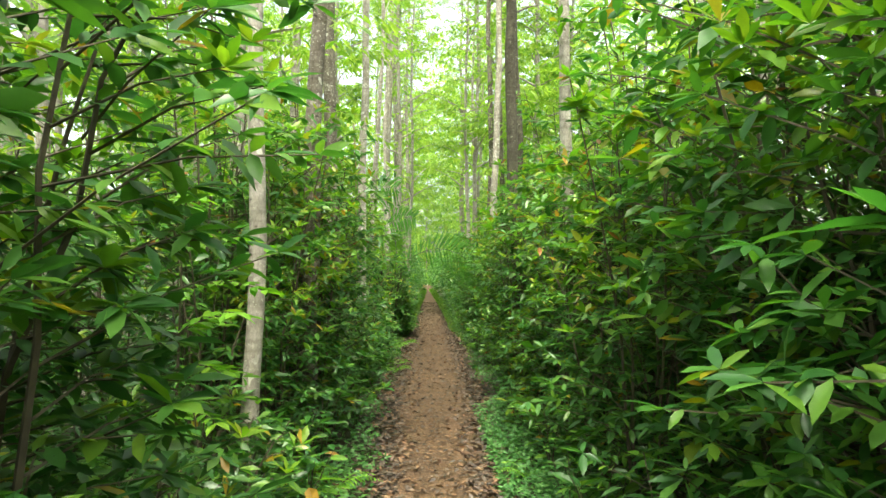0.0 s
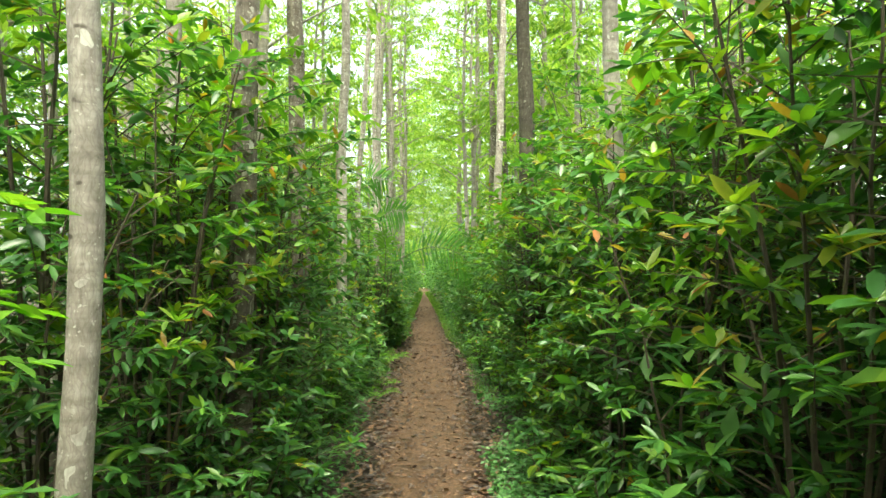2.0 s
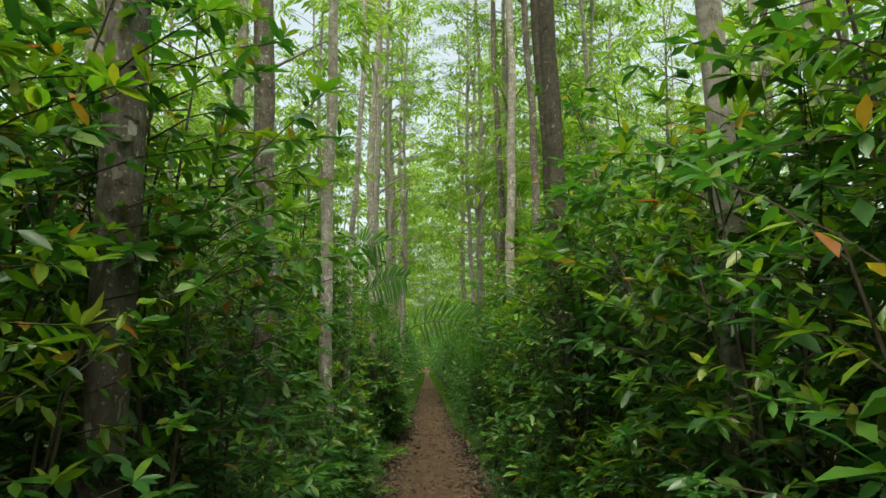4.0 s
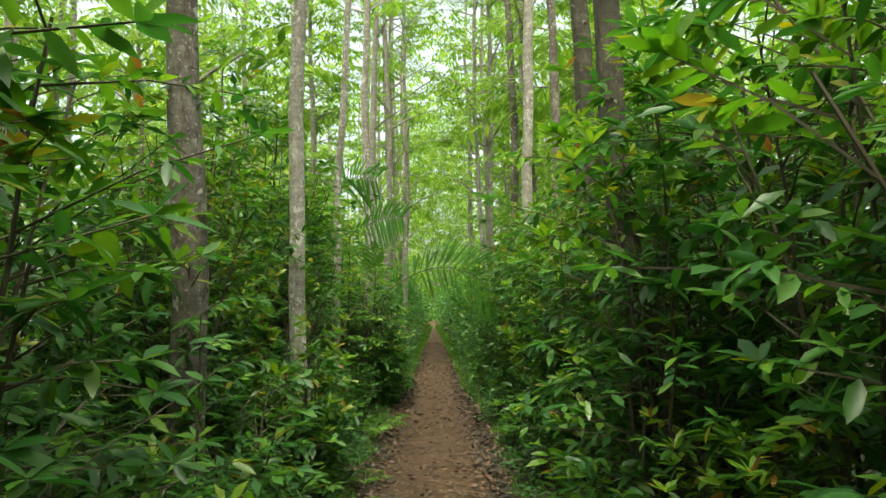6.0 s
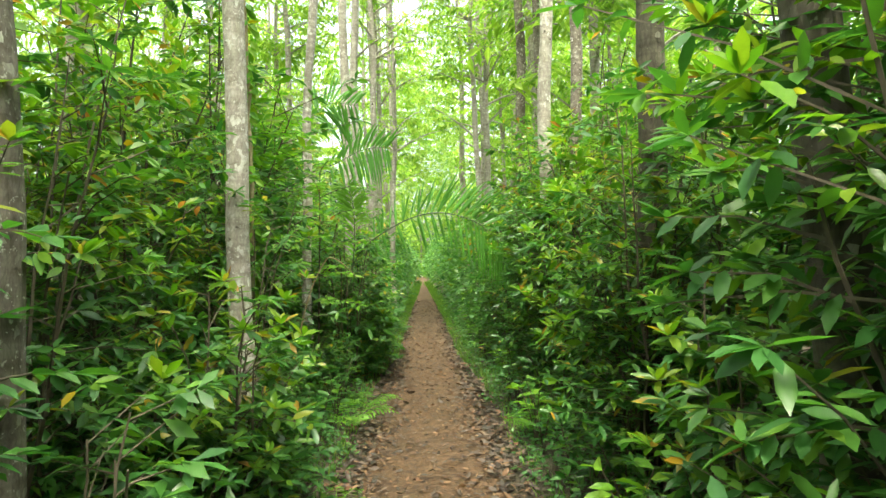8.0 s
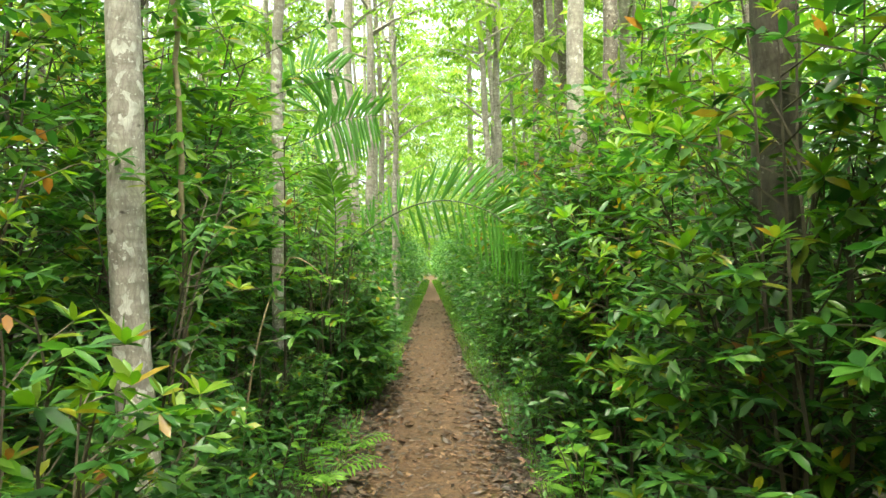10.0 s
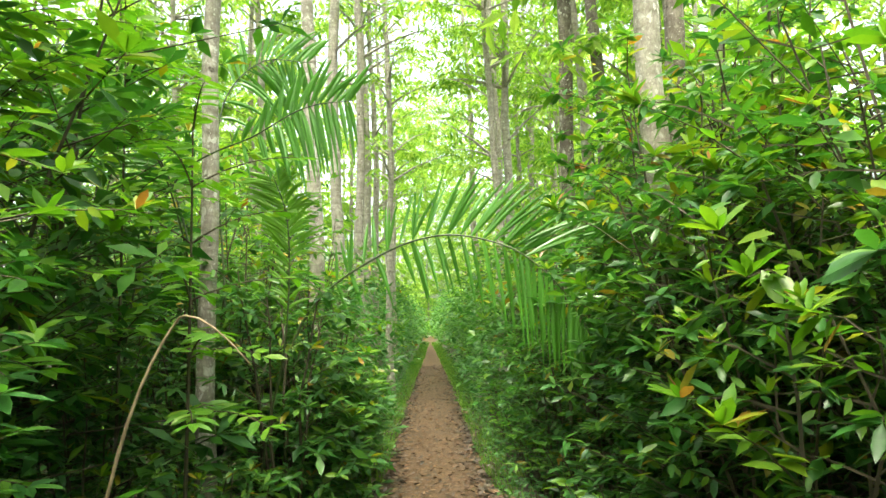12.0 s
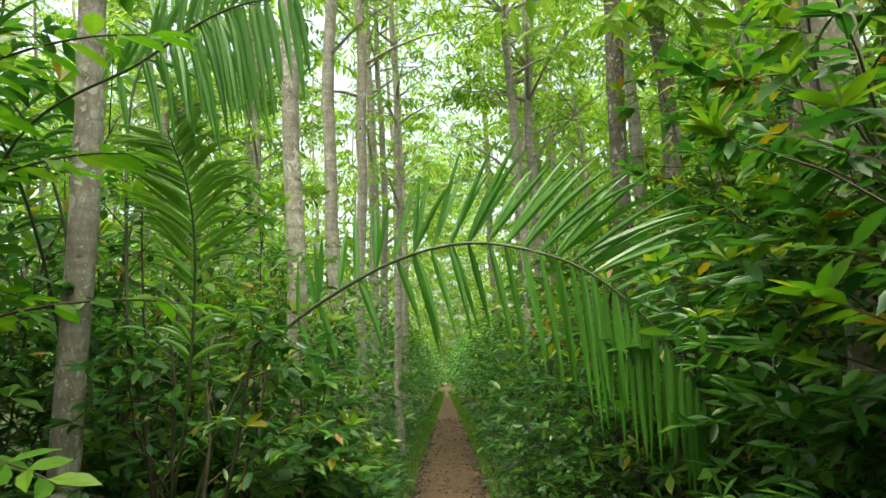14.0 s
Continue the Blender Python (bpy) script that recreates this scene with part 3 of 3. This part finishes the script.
def bush_mass(geo, x, y, h, w, count, ln):
    """One loose bush of the joined undergrowth: leaves on a lumpy shell, denser outside."""
    a, t = prng.uniform(0, 2 * math.pi, count), prng.uniform(0.02, 1, count)
    r = w * 0.5 * np.sqrt(np.clip(1.02 - t ** 3, 0, 1)) * prng.uniform(0.45, 1.15, count)
    base = np.stack([x + r * np.cos(a), y + r * np.sin(a), h * t * prng.uniform(0.85, 1.12, count)], 1)
    way = np.stack([np.cos(a + prng.normal(0, 0.8, count)), np.sin(a + prng.normal(0, 0.8, count)), prng.normal(0.05, 0.45, count)], 1)
    l = ln * prng.uniform(0.6, 1.3, count)
    blades(geo, base, way, l, l * 0.4, 0.15, "thin")


under, fresh = Geo(), Geo()
for side in (-1, 1):
    y = -2.0
    while y < 22:
        bush_mass(under, side * (3.5 + prng.uniform(-0.3, 0.3)), y, prng.uniform(2.4, 3.2), 1.7, 320, 0.18)
        y += prng.uniform(1.0, 1.4)
    y = 20.2
    while y < 64:
        for row in range(4):
            x = centre(y) + side * (1.5 - 0.012 * (y - 20) + row * 1.4 + prng.uniform(-0.15, 0.3))
            h = prng.uniform(1.9, 2.9)
            bush_mass(under, x, y + prng.uniform(-0.4, 0.4), h, 1.7, 430 if row == 0 else 180, 0.17)
            if prng.random() < 0.6:
                bush_mass(fresh, x, y, h * 1.04, 1.4, 60, 0.15)
        y += prng.uniform(0.9, 1.3)
for y in np.arange(57.6, 70, 1.6):
    for x in np.arange(-1.6, 1.7, 0.8):
        bush_mass(fresh, centre(y) + x + prng.uniform(-0.3, 0.3), y, prng.uniform(0.6, 1.6), 1.3, 120, 0.18)
for side in (-1, 1):
    for y in np.arange(-4, 44, 1.8):
        for row in range(3):
            bush_mass(under, side * (4.9 + row * 1.7 + prng.uniform(-0.5, 0.5)), y + prng.uniform(-0.8, 0.8), prng.uniform(1.6, 2.8), 2.3, 75, 0.30)
for x in np.arange(-4.6, 4.7, 0.9):
    for y in (-4.2, -3.2, -2.4):
        if abs(x) > 0.9:
            bush_mass(under, x, y, prng.uniform(1.8, 2.8), 1.5, 160, 0.2)
ug = tagged(new("undergrowth"), "thicket of evergreen shrubs deeper in the woods", "undergrowth", kind="stuff")
part("thicket_leaves", under, M_LEAF, ug)["kind"] = "stuff"
part("thicket_tips", fresh, M_LIME, ug, "light green fresh growth")["kind"] = "stuff"


# ---- low plants of the verge ----
def near_or_far(k, y0, y1):
    return y0 + (y1 - y0) * prng.random(k) ** 1.35


cover = Geo()
k = 46000
yy = near_or_far(k, -1.0, 30)
inner = np.interp(yy, (4, 8, 14.5, 17), (0.40, 0.60, 0.60, 0.46))
dd = inner + 0.75 * prng.random(k) ** 0.8 + 0.06 * np.sin(yy * 3.1) + 0.05 * np.sin(yy * 7.7)
ss = prng.choice((-1, 1), k)
xx = centre(yy) + ss * dd
lift = np.clip((dd - inner) / 0.4, 0.05, 1)
zz = 0.10 * np.clip((dd - 0.4) / 0.5, 0, 1) + 0.30 * lift * prng.random(k) * (0.6 + 0.4 * np.sin(yy * 2.3 + ss)) + 0.01
aa = prng.uniform(0, 6.283, k)
ln = prng.uniform(0.03, 0.075, k)
blades(cover, np.stack([xx, yy, zz], 1), np.stack([np.cos(aa), np.sin(aa), prng.normal(0.12, 0.35, k)], 1), ln, ln * 0.5, 0.2, "thin")
k = 14000
yy = 0.3 + 7.2 * prng.random(k)
dd = 0.44 + 0.60 * prng.random(k)
zz = 0.02 + 0.17 * np.clip((dd - 0.36) / 0.3, 0.1, 1) * prng.random(k)
aa = prng.uniform(0, 6.283, k)
ln = prng.uniform(0.025, 0.055, k)
blades(cover, np.stack([centre(yy) + dd, yy, zz], 1), np.stack([np.cos(aa), np.sin(aa), prng.normal(0.1, 0.3, k)], 1), ln, ln * 0.55, 0.2, "thin")
tagged(new("ground_cover", cover.mesh("ground_cover", M_COVER)), "low creeping herbs with small soft green leaves along the path", "ground cover", kind="stuff")

grass = Geo()
k = 12000
yy = 10 + 34 * prng.random(k)
narrow = np.clip((yy - 21) / 24, 0, 1)
dd = np.interp(yy, (14.5, 17), (0.62, 0.44)) - 0.36 * narrow + 0.32 * prng.random(k)
ss = prng.choice((-1, 1), k)
lean_in = -ss * prng.uniform(-0.3, 0.6, k)
ln = prng.uniform(0.05, 0.15, k) * (1 + 0.5 * narrow)
blades(grass, np.stack([centre(yy) + ss * dd, yy, np.full(k, 0.0)], 1), np.stack([lean_in, prng.normal(0, 0.4, k), np.full(k, 1.0)], 1), ln, 0.010 + 0.012 * narrow, 0.3, "thin", up=(0, -1, 0.2))
tagged(new("grass", grass.mesh("grass", M_GRASS)), "bright short grass fringing the trodden path", "grass", kind="stuff")


def herb(height, leaf_len, count, mat, label, name="herb"):
    """A small broad-leaved plant with a few upright stems."""
    ob = new(name)
    stalk, lv = Geo(), Geo()
    for s in range(4):
        a = s * 1.6 + prng.uniform(0, 1)
        p2 = np.array((math.cos(a) * height * 0.3, math.sin(a) * height * 0.3, height * prng.uniform(0.7, 1)))
        pts = curve_pts((0, 0, -0.02), (p2[0] * 0.2, p2[1] * 0.2, p2[2] * 0.6), p2, 5)
        tube(stalk, pts, np.linspace(0.005, 0.002, 5), 4)
        u = np.linspace(0.3, 1.0, count)
        base = np.array([pts[int(q * 3.99)] + (pts[min(int(q * 3.99) + 1, 4)] - pts[int(q * 3.99)]) * (q * 3.99 % 1) for q in u])
        la = np.arange(count) * 2.4 + a
        ln = leaf_len * prng.uniform(0.7, 1.2, count)
        blades(lv, base, np.stack([np.cos(la), np.sin(la), prng.normal(0.25, 0.2, count)], 1), ln, ln * 0.42, 0.25, "full")
    part("stalk", stalk, M_TWIG, ob)["kind"] = "stuff"
    part("leafage", lv, mat, ob)["kind"] = "stuff"
    return tagged(ob, label, "herb", "herbs at the path's edge")


herbs = [herb(0.45, 0.11, 7, M_LEAF, "low broad-leaved green plant at the path's edge"), herb(0.38, 0.13, 6, M_YOUNG, "low yellow-green seedling at the path's edge"),
         herb(0.55, 0.10, 8, M_LEAF, "leafy seedling growing at the path's edge"), herb(0.4, 0.12, 7, M_LIME, "fresh light green seedling at the path's edge")]
y = -0.5
while y < 21:
    for side in (-1, 1):
        x = centre(y) + side * prng.uniform(0.74, 1.0)
        put_shrub(herbs, int(prng.choice((0, 0, 2, 2, 3, 0, 2, 1))), x, y + prng.uniform(-0.15, 0.15), prng.uniform(0, 360), prng.uniform(0.7, 1.25))
    y += prng.uniform(0.22, 0.4)


def fern(fronds, size):
    ob = new("fern")
    for f in range(fronds):
        g = Geo()
        a = f * 6.283 / fronds + prng.uniform(-0.3, 0.3)
        tip = np.array((math.cos(a) * size, math.sin(a) * size, size * 0.25))
        pts = curve_pts((0, 0, 0), (tip[0] * 0.4, tip[1] * 0.4, size * 0.6), tip, 14)
        tube(g, pts, np.linspace(0.004, 0.001, 14), 3)
        for sgn in (-1, 1):
            side = np.array((-math.sin(a), math.cos(a), 0)) * sgn
            way = side + np.array((math.cos(a), math.sin(a), -0.15)) * 0.35
            ln = size * 0.3 * np.sin(np.linspace(0.35, 3.0, 12))
            blades(g, pts[1:13], np.tile(way, (12, 1)), ln, 0.03 * size * 1.6, 0.2, "lean")
        part("frond", g, M_LIME, ob)["kind"] = "stuff"
    return tagged(ob, "small green fern with feathery fronds beside the path", "fern", "ferns at the path's edge")


ferns = [fern(7, 0.38), fern(6, 0.30)]
for i, (x, y, s) in enumerate(((-0.62, 3.3, 1.0), (-0.78, 3.9, 1.1), (-0.70, 4.5, 0.9), (-0.62, 9.9, 1.0), (-0.72, 12.6, 1.1), (0.66, 5.0, 0.8), (-0.66, 13.4, 0.9), (-0.60, 10.8, 0.8), (0.75, 12.2, 0.8))):
    put_shrub(ferns, i, x, y, i * 50, s)


# ---- lime saplings and climbing stem ----
def sapling(height, tiers, reach, mat, leaf_len, label, toward=None):
    """A thin sapling with flat tiers of twigs bearing paired leaves."""
    ob = new("sapling")
    st, lv = Geo(), Geo()
    main = curve_pts((0, 0, -0.03), (0.03, 0.02, height * 0.5), (0.06, -0.04, height), 10)
    tube(st, main, np.linspace(0.011, 0.004, 10), 6)
    for q in range(tiers):
        f = 4 + 5 * q / max(1, tiers - 1)
        p0 = main[min(int(f), 9)]
        a = (toward + prng.normal(0, 0.9)) if toward is not None else prng.uniform(0, 6.28)
        r = reach * prng.uniform(0.6, 1.0)
        p2 = p0 + np.array((math.cos(a) * r, math.sin(a) * r, r * prng.uniform(-0.1, 0.35)))
        tw = curve_pts(p0, (p0 + p2) / 2 + (0, 0, 0.08), p2, 9)
        tube(st, tw, np.linspace(0.005, 0.0015, 9), 4)
        for sgn in (-1, 1):
            la = a + sgn * 1.05
            way = np.stack([np.full(8, math.cos(la)), np.full(8, math.sin(la)), prng.normal(-0.05, 0.15, 8)], 1)
            ln = leaf_len * prng.uniform(0.75, 1.15, 8)
            blades(lv, tw[1:9], way, ln, ln * 0.42, 0.15, "full")
        blades(lv, tw[8:9], [(math.cos(a), math.sin(a), 0)], leaf_len, leaf_len * 0.42, 0.15, "full")
    part("twig_work", st, M_TWIG, ob)["kind"] = "stuff"
    part("leafage", lv, mat, ob)["kind"] = "stuff"
    return tagged(ob, label, "sapling")


for (x, y), args in (((-1.30, 3.25), (1.75, 16, 0.45, M_LIME, 0.105, "thin sapling with flat tiers of bright lime-green leaves", -0.2)),
                     ((-1.10, 13.2), (2.15, 12, 0.52, M_LIME, 0.10, "pale green sapling with soft drooping leaves near palm fronds", -0.5)),
                     ((-1.05, 8.1), (1.35, 7, 0.32, M_LEAF, 0.09, "thin seedling tree with green pointed leaves", -0.3)),
                     ((1.12, 7.05), (1.0, 8, 0.3, M_YOUNG, 0.085, "young shrub shoot with yellow-green leaves at the path's edge", 3.1)),
                     ((-1.72, 12.75), (2.7, 20, 0.62, M_LIME, 0.115, "slim sapling with layered light green leaves behind a climber", -0.6)),
                     ((-1.62, 13.7), (2.9, 18, 0.60, M_LIME, 0.11, "slim light green sapling among palm fronds", -0.7)),
                     ((-1.45, 12.2), (1.6, 9, 0.40, M_LEAF, 0.10, "thin dark green sapling beside the path", 0.0))):
    sapling(*args).location = (x, y, ground_height(x, y))

vine = new("climber_stem")
g, lv = Geo(), Geo()
pts = curve_pts((0, 0, -0.03), (0.06, 0, 2.0), (-0.08, 0.05, 4.2), 24) + prng.normal(0, 0.008, (24, 3))
tube(g, pts, np.linspace(0.022, 0.012, 24), 7)
for z in np.arange(0.3, 4.0, 0.02):
    a = prng.uniform(0, 6.28)
    blades(lv, pts[min(23, int(z / 4.2 * 23))] + (0.02 * math.cos(a), 0.02 * math.sin(a), prng.uniform(-0.08, 0.08)), (math.cos(a), math.sin(a) - 0.5, -0.9), prng.uniform(0.08, 0.14), 0.052, 0.1, "full", up=(0, -1, 0.3))
vine.location = (-1.46, 12.30, ground_height(-1.46, 12.30))
part("stem", g, M_STEM, vine, smooth=True)
part("leafage", lv, M_LIME, vine)["kind"] = "stuff"
tagged(vine, "thin brown stem wrapped in climbing oval leaves", "climber")


bent = new("bent_stem")
g = Geo()
stem_pts = np.vstack([curve_pts((-1.25, 12.62, 0.0), (-1.17, 12.66, 1.15), (-0.91, 12.68, 1.47), 12), curve_pts((-0.89, 12.68, 1.475), (-0.80, 12.67, 1.47), (-0.66, 12.66, 1.30), 5)])
tube(g, stem_pts, np.linspace(0.009, 0.003, 17), 6)
part("stem", g, M_STEM, bent, smooth=True)
tagged(bent, "bare pale tan stem bent over among the shrubs", "stem")


# stone shape stands in for an unidentified white dot at the path's end
stone = bmesh.new()
bmesh.ops.create_icosphere(stone, subdivisions=2, radius=0.10)
for v in stone.verts:
    v.co *= 1 + 0.22 * noise.noise(v.co * 14 + Vector((2, 5, 1)))
    v.co.z *= 0.75
me = bpy.data.meshes.new("stone")
stone.to_mesh(me)
stone.free()
me.materials.append(M_WHITE_DOT)
dot = new("stone", me)
dot.location = (centre(56.5), 56.5, ground_height(centre(56.5), 56.5) + 0.05)
tagged(dot, "unidentified small white dot where the path ends, shaped as a stone", "stone")


# ---- palm with the arching frond over the path ----
def smooth_path(ctrl, k):
    ctrl = np.asarray(ctrl, float)
    p = np.vstack([2 * ctrl[0] - ctrl[1], ctrl, 2 * ctrl[-1] - ctrl[-2]])
    out = []
    for t in np.linspace(0, len(ctrl) - 1.0001, k):
        i, f = int(t), t % 1
        a, b2, c, d = p[i], p[i + 1], p[i + 2], p[i + 3]
        out.append(0.5 * (2 * b2 + (c - a) * f + (2 * a - 5 * b2 + 4 * c - d) * f ** 2 + (3 * b2 - a - 3 * c + d) * f ** 3))
    return np.array(out)


def leaflet(base, way, face, length, width, sag):
    """One long folded palm leaflet."""
    g = Geo()
    way, face = unit(np.asarray(way, float)), np.asarray(face, float)
    side = unit(np.cross(way, face))
    nor = np.cross(side, way)
    vs, k = [], 7
    for i in range(k):
        s = i / (k - 1)
        w = width * 0.5 * min(1, 0.25 + 3.2 * s) * (1 - s ** 3.2)
        c = base + way * s * length + np.array((0, 0, -1.0)) * sag * length * s ** 2.2
        vs += [c - side * w + nor * w * 0.35, c, c + side * w + nor * w * 0.35]
    fs = []
    for i in range(k - 1):
        o = i * 3
        fs += [(o, o + 1, o + 4, o + 3), (o + 1, o + 2, o + 5, o + 4)]
    g.add(vs, fs)
    return g


def palm_frond(palm, ctrl, bare, pairs, up_len, low_len, width, normal, up_deg, low_deg, sag=0.12, radius=0.011, mat=M_PALM, hang=False):
    """A frond: bent rachis, leaflets fanned to both sides in the plane across normal."""
    pts = smooth_path(ctrl, 44) * (1, 1, 0.926)
    g = Geo()
    tube(g, pts, np.linspace(radius, 0.0025, 44), 6)
    rib = part("frond", g, M_RACHIS, palm, "arching green palm frond", True)
    normal = unit(np.asarray(normal, float))
    tang = unit(np.gradient(pts, axis=0))
    for j in range(pairs):
        q = bare + (0.985 - bare) * (j + prng.uniform(-0.2, 0.2)) / (pairs - 1)
        i = min(max(int(q * 43), 0), 43)
        t = tang[i]
        grow = math.sin(min(1, 0.28 + 1.05 * (q - bare) / (1 - bare)) * math.pi * 0.5) * (1 - 0.4 * max(0, (q - 0.75) / 0.25))
        for deg, ln, sgn in ((up_deg, up_len, 1), (low_deg, low_len, -1)):
            if prng.random() < (0.04 if sgn > 0 or q > 0.62 else 0.5):
                continue
            ang = radians(deg + prng.normal(0, 5))
            across = np.cross(normal, t) * sgn
            way = t * math.cos(ang) + across * math.sin(ang) - normal * prng.uniform(-0.05, 0.35)
            if hang and sgn < 0:
                way = 0.30 * t + 0.30 * across + np.array((0, prng.normal(0, 0.12), -0.85))
            part("leaflet", leaflet(pts[i] + t * prng.uniform(-0.01, 0.01), way, -normal + prng.normal(0, 0.25, 3), ln * grow * prng.uniform(0.88, 1.1), width * prng.uniform(0.8, 1.15), sag * prng.uniform(0.4, 1.8) * (2.2 if sgn < 0 else 1)), mat, rib)
    return rib


palm = tagged(new("palm"), "young palm whose green frond arches across the path", "palm")
palm_frond(palm, ((-1.22, 14.55, 0.05), (-1.12, 14.75, 0.9), (-0.88, 14.88, 1.62), (-0.42, 14.90, 2.00), (0.02, 14.86, 2.14), (0.42, 14.80, 2.05), (0.66, 14.74, 1.87), (0.84, 14.68, 1.62), (0.95, 14.60, 1.34)), 0.32, 76, 0.70, 0.46, 0.029, (0, -1, 0), 64, 78, hang=True)
palm_frond(palm, ((-1.90, 14.45, 0.05), (-1.85, 14.35, 1.5), (-1.50, 14.12, 2.40), (-0.98, 13.97, 2.66), (-0.70, 13.90, 2.79), (-0.42, 13.82, 2.80)), 0.55, 32, 0.40, 0.31, 0.027, (0, -1, 0), 55, 85, 0.2, 0.008, hang=True)
rear = tagged(new("palm"), "young palm with a thin pale green feathery upright frond", "palm")
palm_frond(rear, ((-1.18, 14.5, 0.05), (-1.0, 14.25, 0.9), (-0.87, 14.1, 1.4), (-0.83, 14.06, 1.9), (-0.84, 14.02, 2.2), (-0.90, 13.98, 2.42)), 0.50, 60, 0.34, 0.38, 0.019, (0.15, -0.98, 0), 42, 46, 0.25, 0.008, M_LIME)
palm_frond(palm, ((-1.45, 14.7, 0.05), (-1.5, 14.6, 1.4), (-1.55, 14.3, 2.3), (-1.62, 13.9, 2.75), (-1.75, 13.5, 2.85)), 0.5, 30, 0.5, 0.5, 0.024, (0.3, -0.9, -0.2), 58, 66, 0.25, 0.009)
palm_frond(palm, ((-1.30, 14.6, 0.05), (-1.55, 14.8, 1.6), (-1.85, 14.8, 2.75), (-2.25, 14.5, 3.15), (-2.6, 14.1, 3.0)), 0.42, 28, 0.6, 0.55, 0.035, (0, -1, 0), 58, 70, 0.25)
palm_frond(palm, ((-1.28, 14.6, 0.05), (-1.45, 14.9, 1.8), (-1.55, 15.1, 3.1), (-1.30, 15.2, 3.6), (-0.9, 15.2, 3.6)), 0.5, 22, 0.5, 0.5, 0.035, (0, -1, 0), 55, 70, 0.25)


# ---- leaf litter ----
def litter_place(k, edge):
    """Places on the path: strewn over the middle, or banked along its edges."""
    y = -1 + 31 * prng.random(k) ** 1.4
    rim = np.interp(y, (4, 8, 14, 17), (0.40, 0.50, 0.50, 0.45))
    d = np.clip(prng.normal(rim, 0.09, k), 0, rim + 0.14) if edge else prng.uniform(0, 1, k) * rim
    return centre(y) + prng.choice((-1, 1), k) * d, y


def litter_z(x, y):
    return ground_height(x, y) + 0.012 + 0.012 * noise.noise(Vector((x * 9, y * 9, 0)))


def strew(name, k, edge, mat, label):
    g = Geo()
    x, y = litter_place(k, edge)
    z = np.array([litter_z(a, c) for a, c in zip(x, y)]) + prng.uniform(0, 0.014, k)
    a = prng.uniform(0, 6.283, k)
    ln = prng.uniform(0.03, 0.085, k) if edge else prng.uniform(0.02, 0.068, k)
    blades(g, np.stack([x, y, z], 1), np.stack([np.cos(a), np.sin(a), prng.normal(0.0, 0.16, k)], 1), ln, ln * 0.45, -0.1, "lean")
    tagged(new(name, g.mesh(name, mat)), label, "leaf litter", kind="stuff")


strew("damp_litter", 15000, True, M_DAMP, "damp dark brown fallen leaves banked along the path's edges")
strew("dry_litter", 5500, True, M_DEAD, "dry reddish-brown fallen leaves along the path's edges")
strew("leaf_crumbs", 4800, False, M_DEAD, "small dry leaf scraps trodden into the path")
strew("dark_crumbs", 6500, False, M_DAMP, "dark damp leaf scraps trodden into the path")
path = scene.objects["path"]
shapes = []
for i in range(8):
    g = Geo()
    blades(g, (0, 0, 0), (1, 0, 0.05), 0.085, 0.036, -0.25, "full")
    shapes.append(g.mesh("fallen_leaf", M_DEAD if i % 2 else M_DAMP))
xx, yy = litter_place(280, True)
for i, (x, y) in enumerate(zip(xx, yy * 0.55)):
    if i % 4 == 0:
        x = centre(y) + (x - centre(y)) * 0.5
    o = new("fallen_leaf", shapes[i % 8])
    o.parent = path
    s = prng.uniform(0.7, 1.3)
    o.matrix_basis = pose(x, y, litter_z(x, y) + 0.006, prng.uniform(-12, 12), prng.uniform(-12, 12), prng.uniform(0, 360)) @ Matrix.Diagonal((s, s, s, 1))
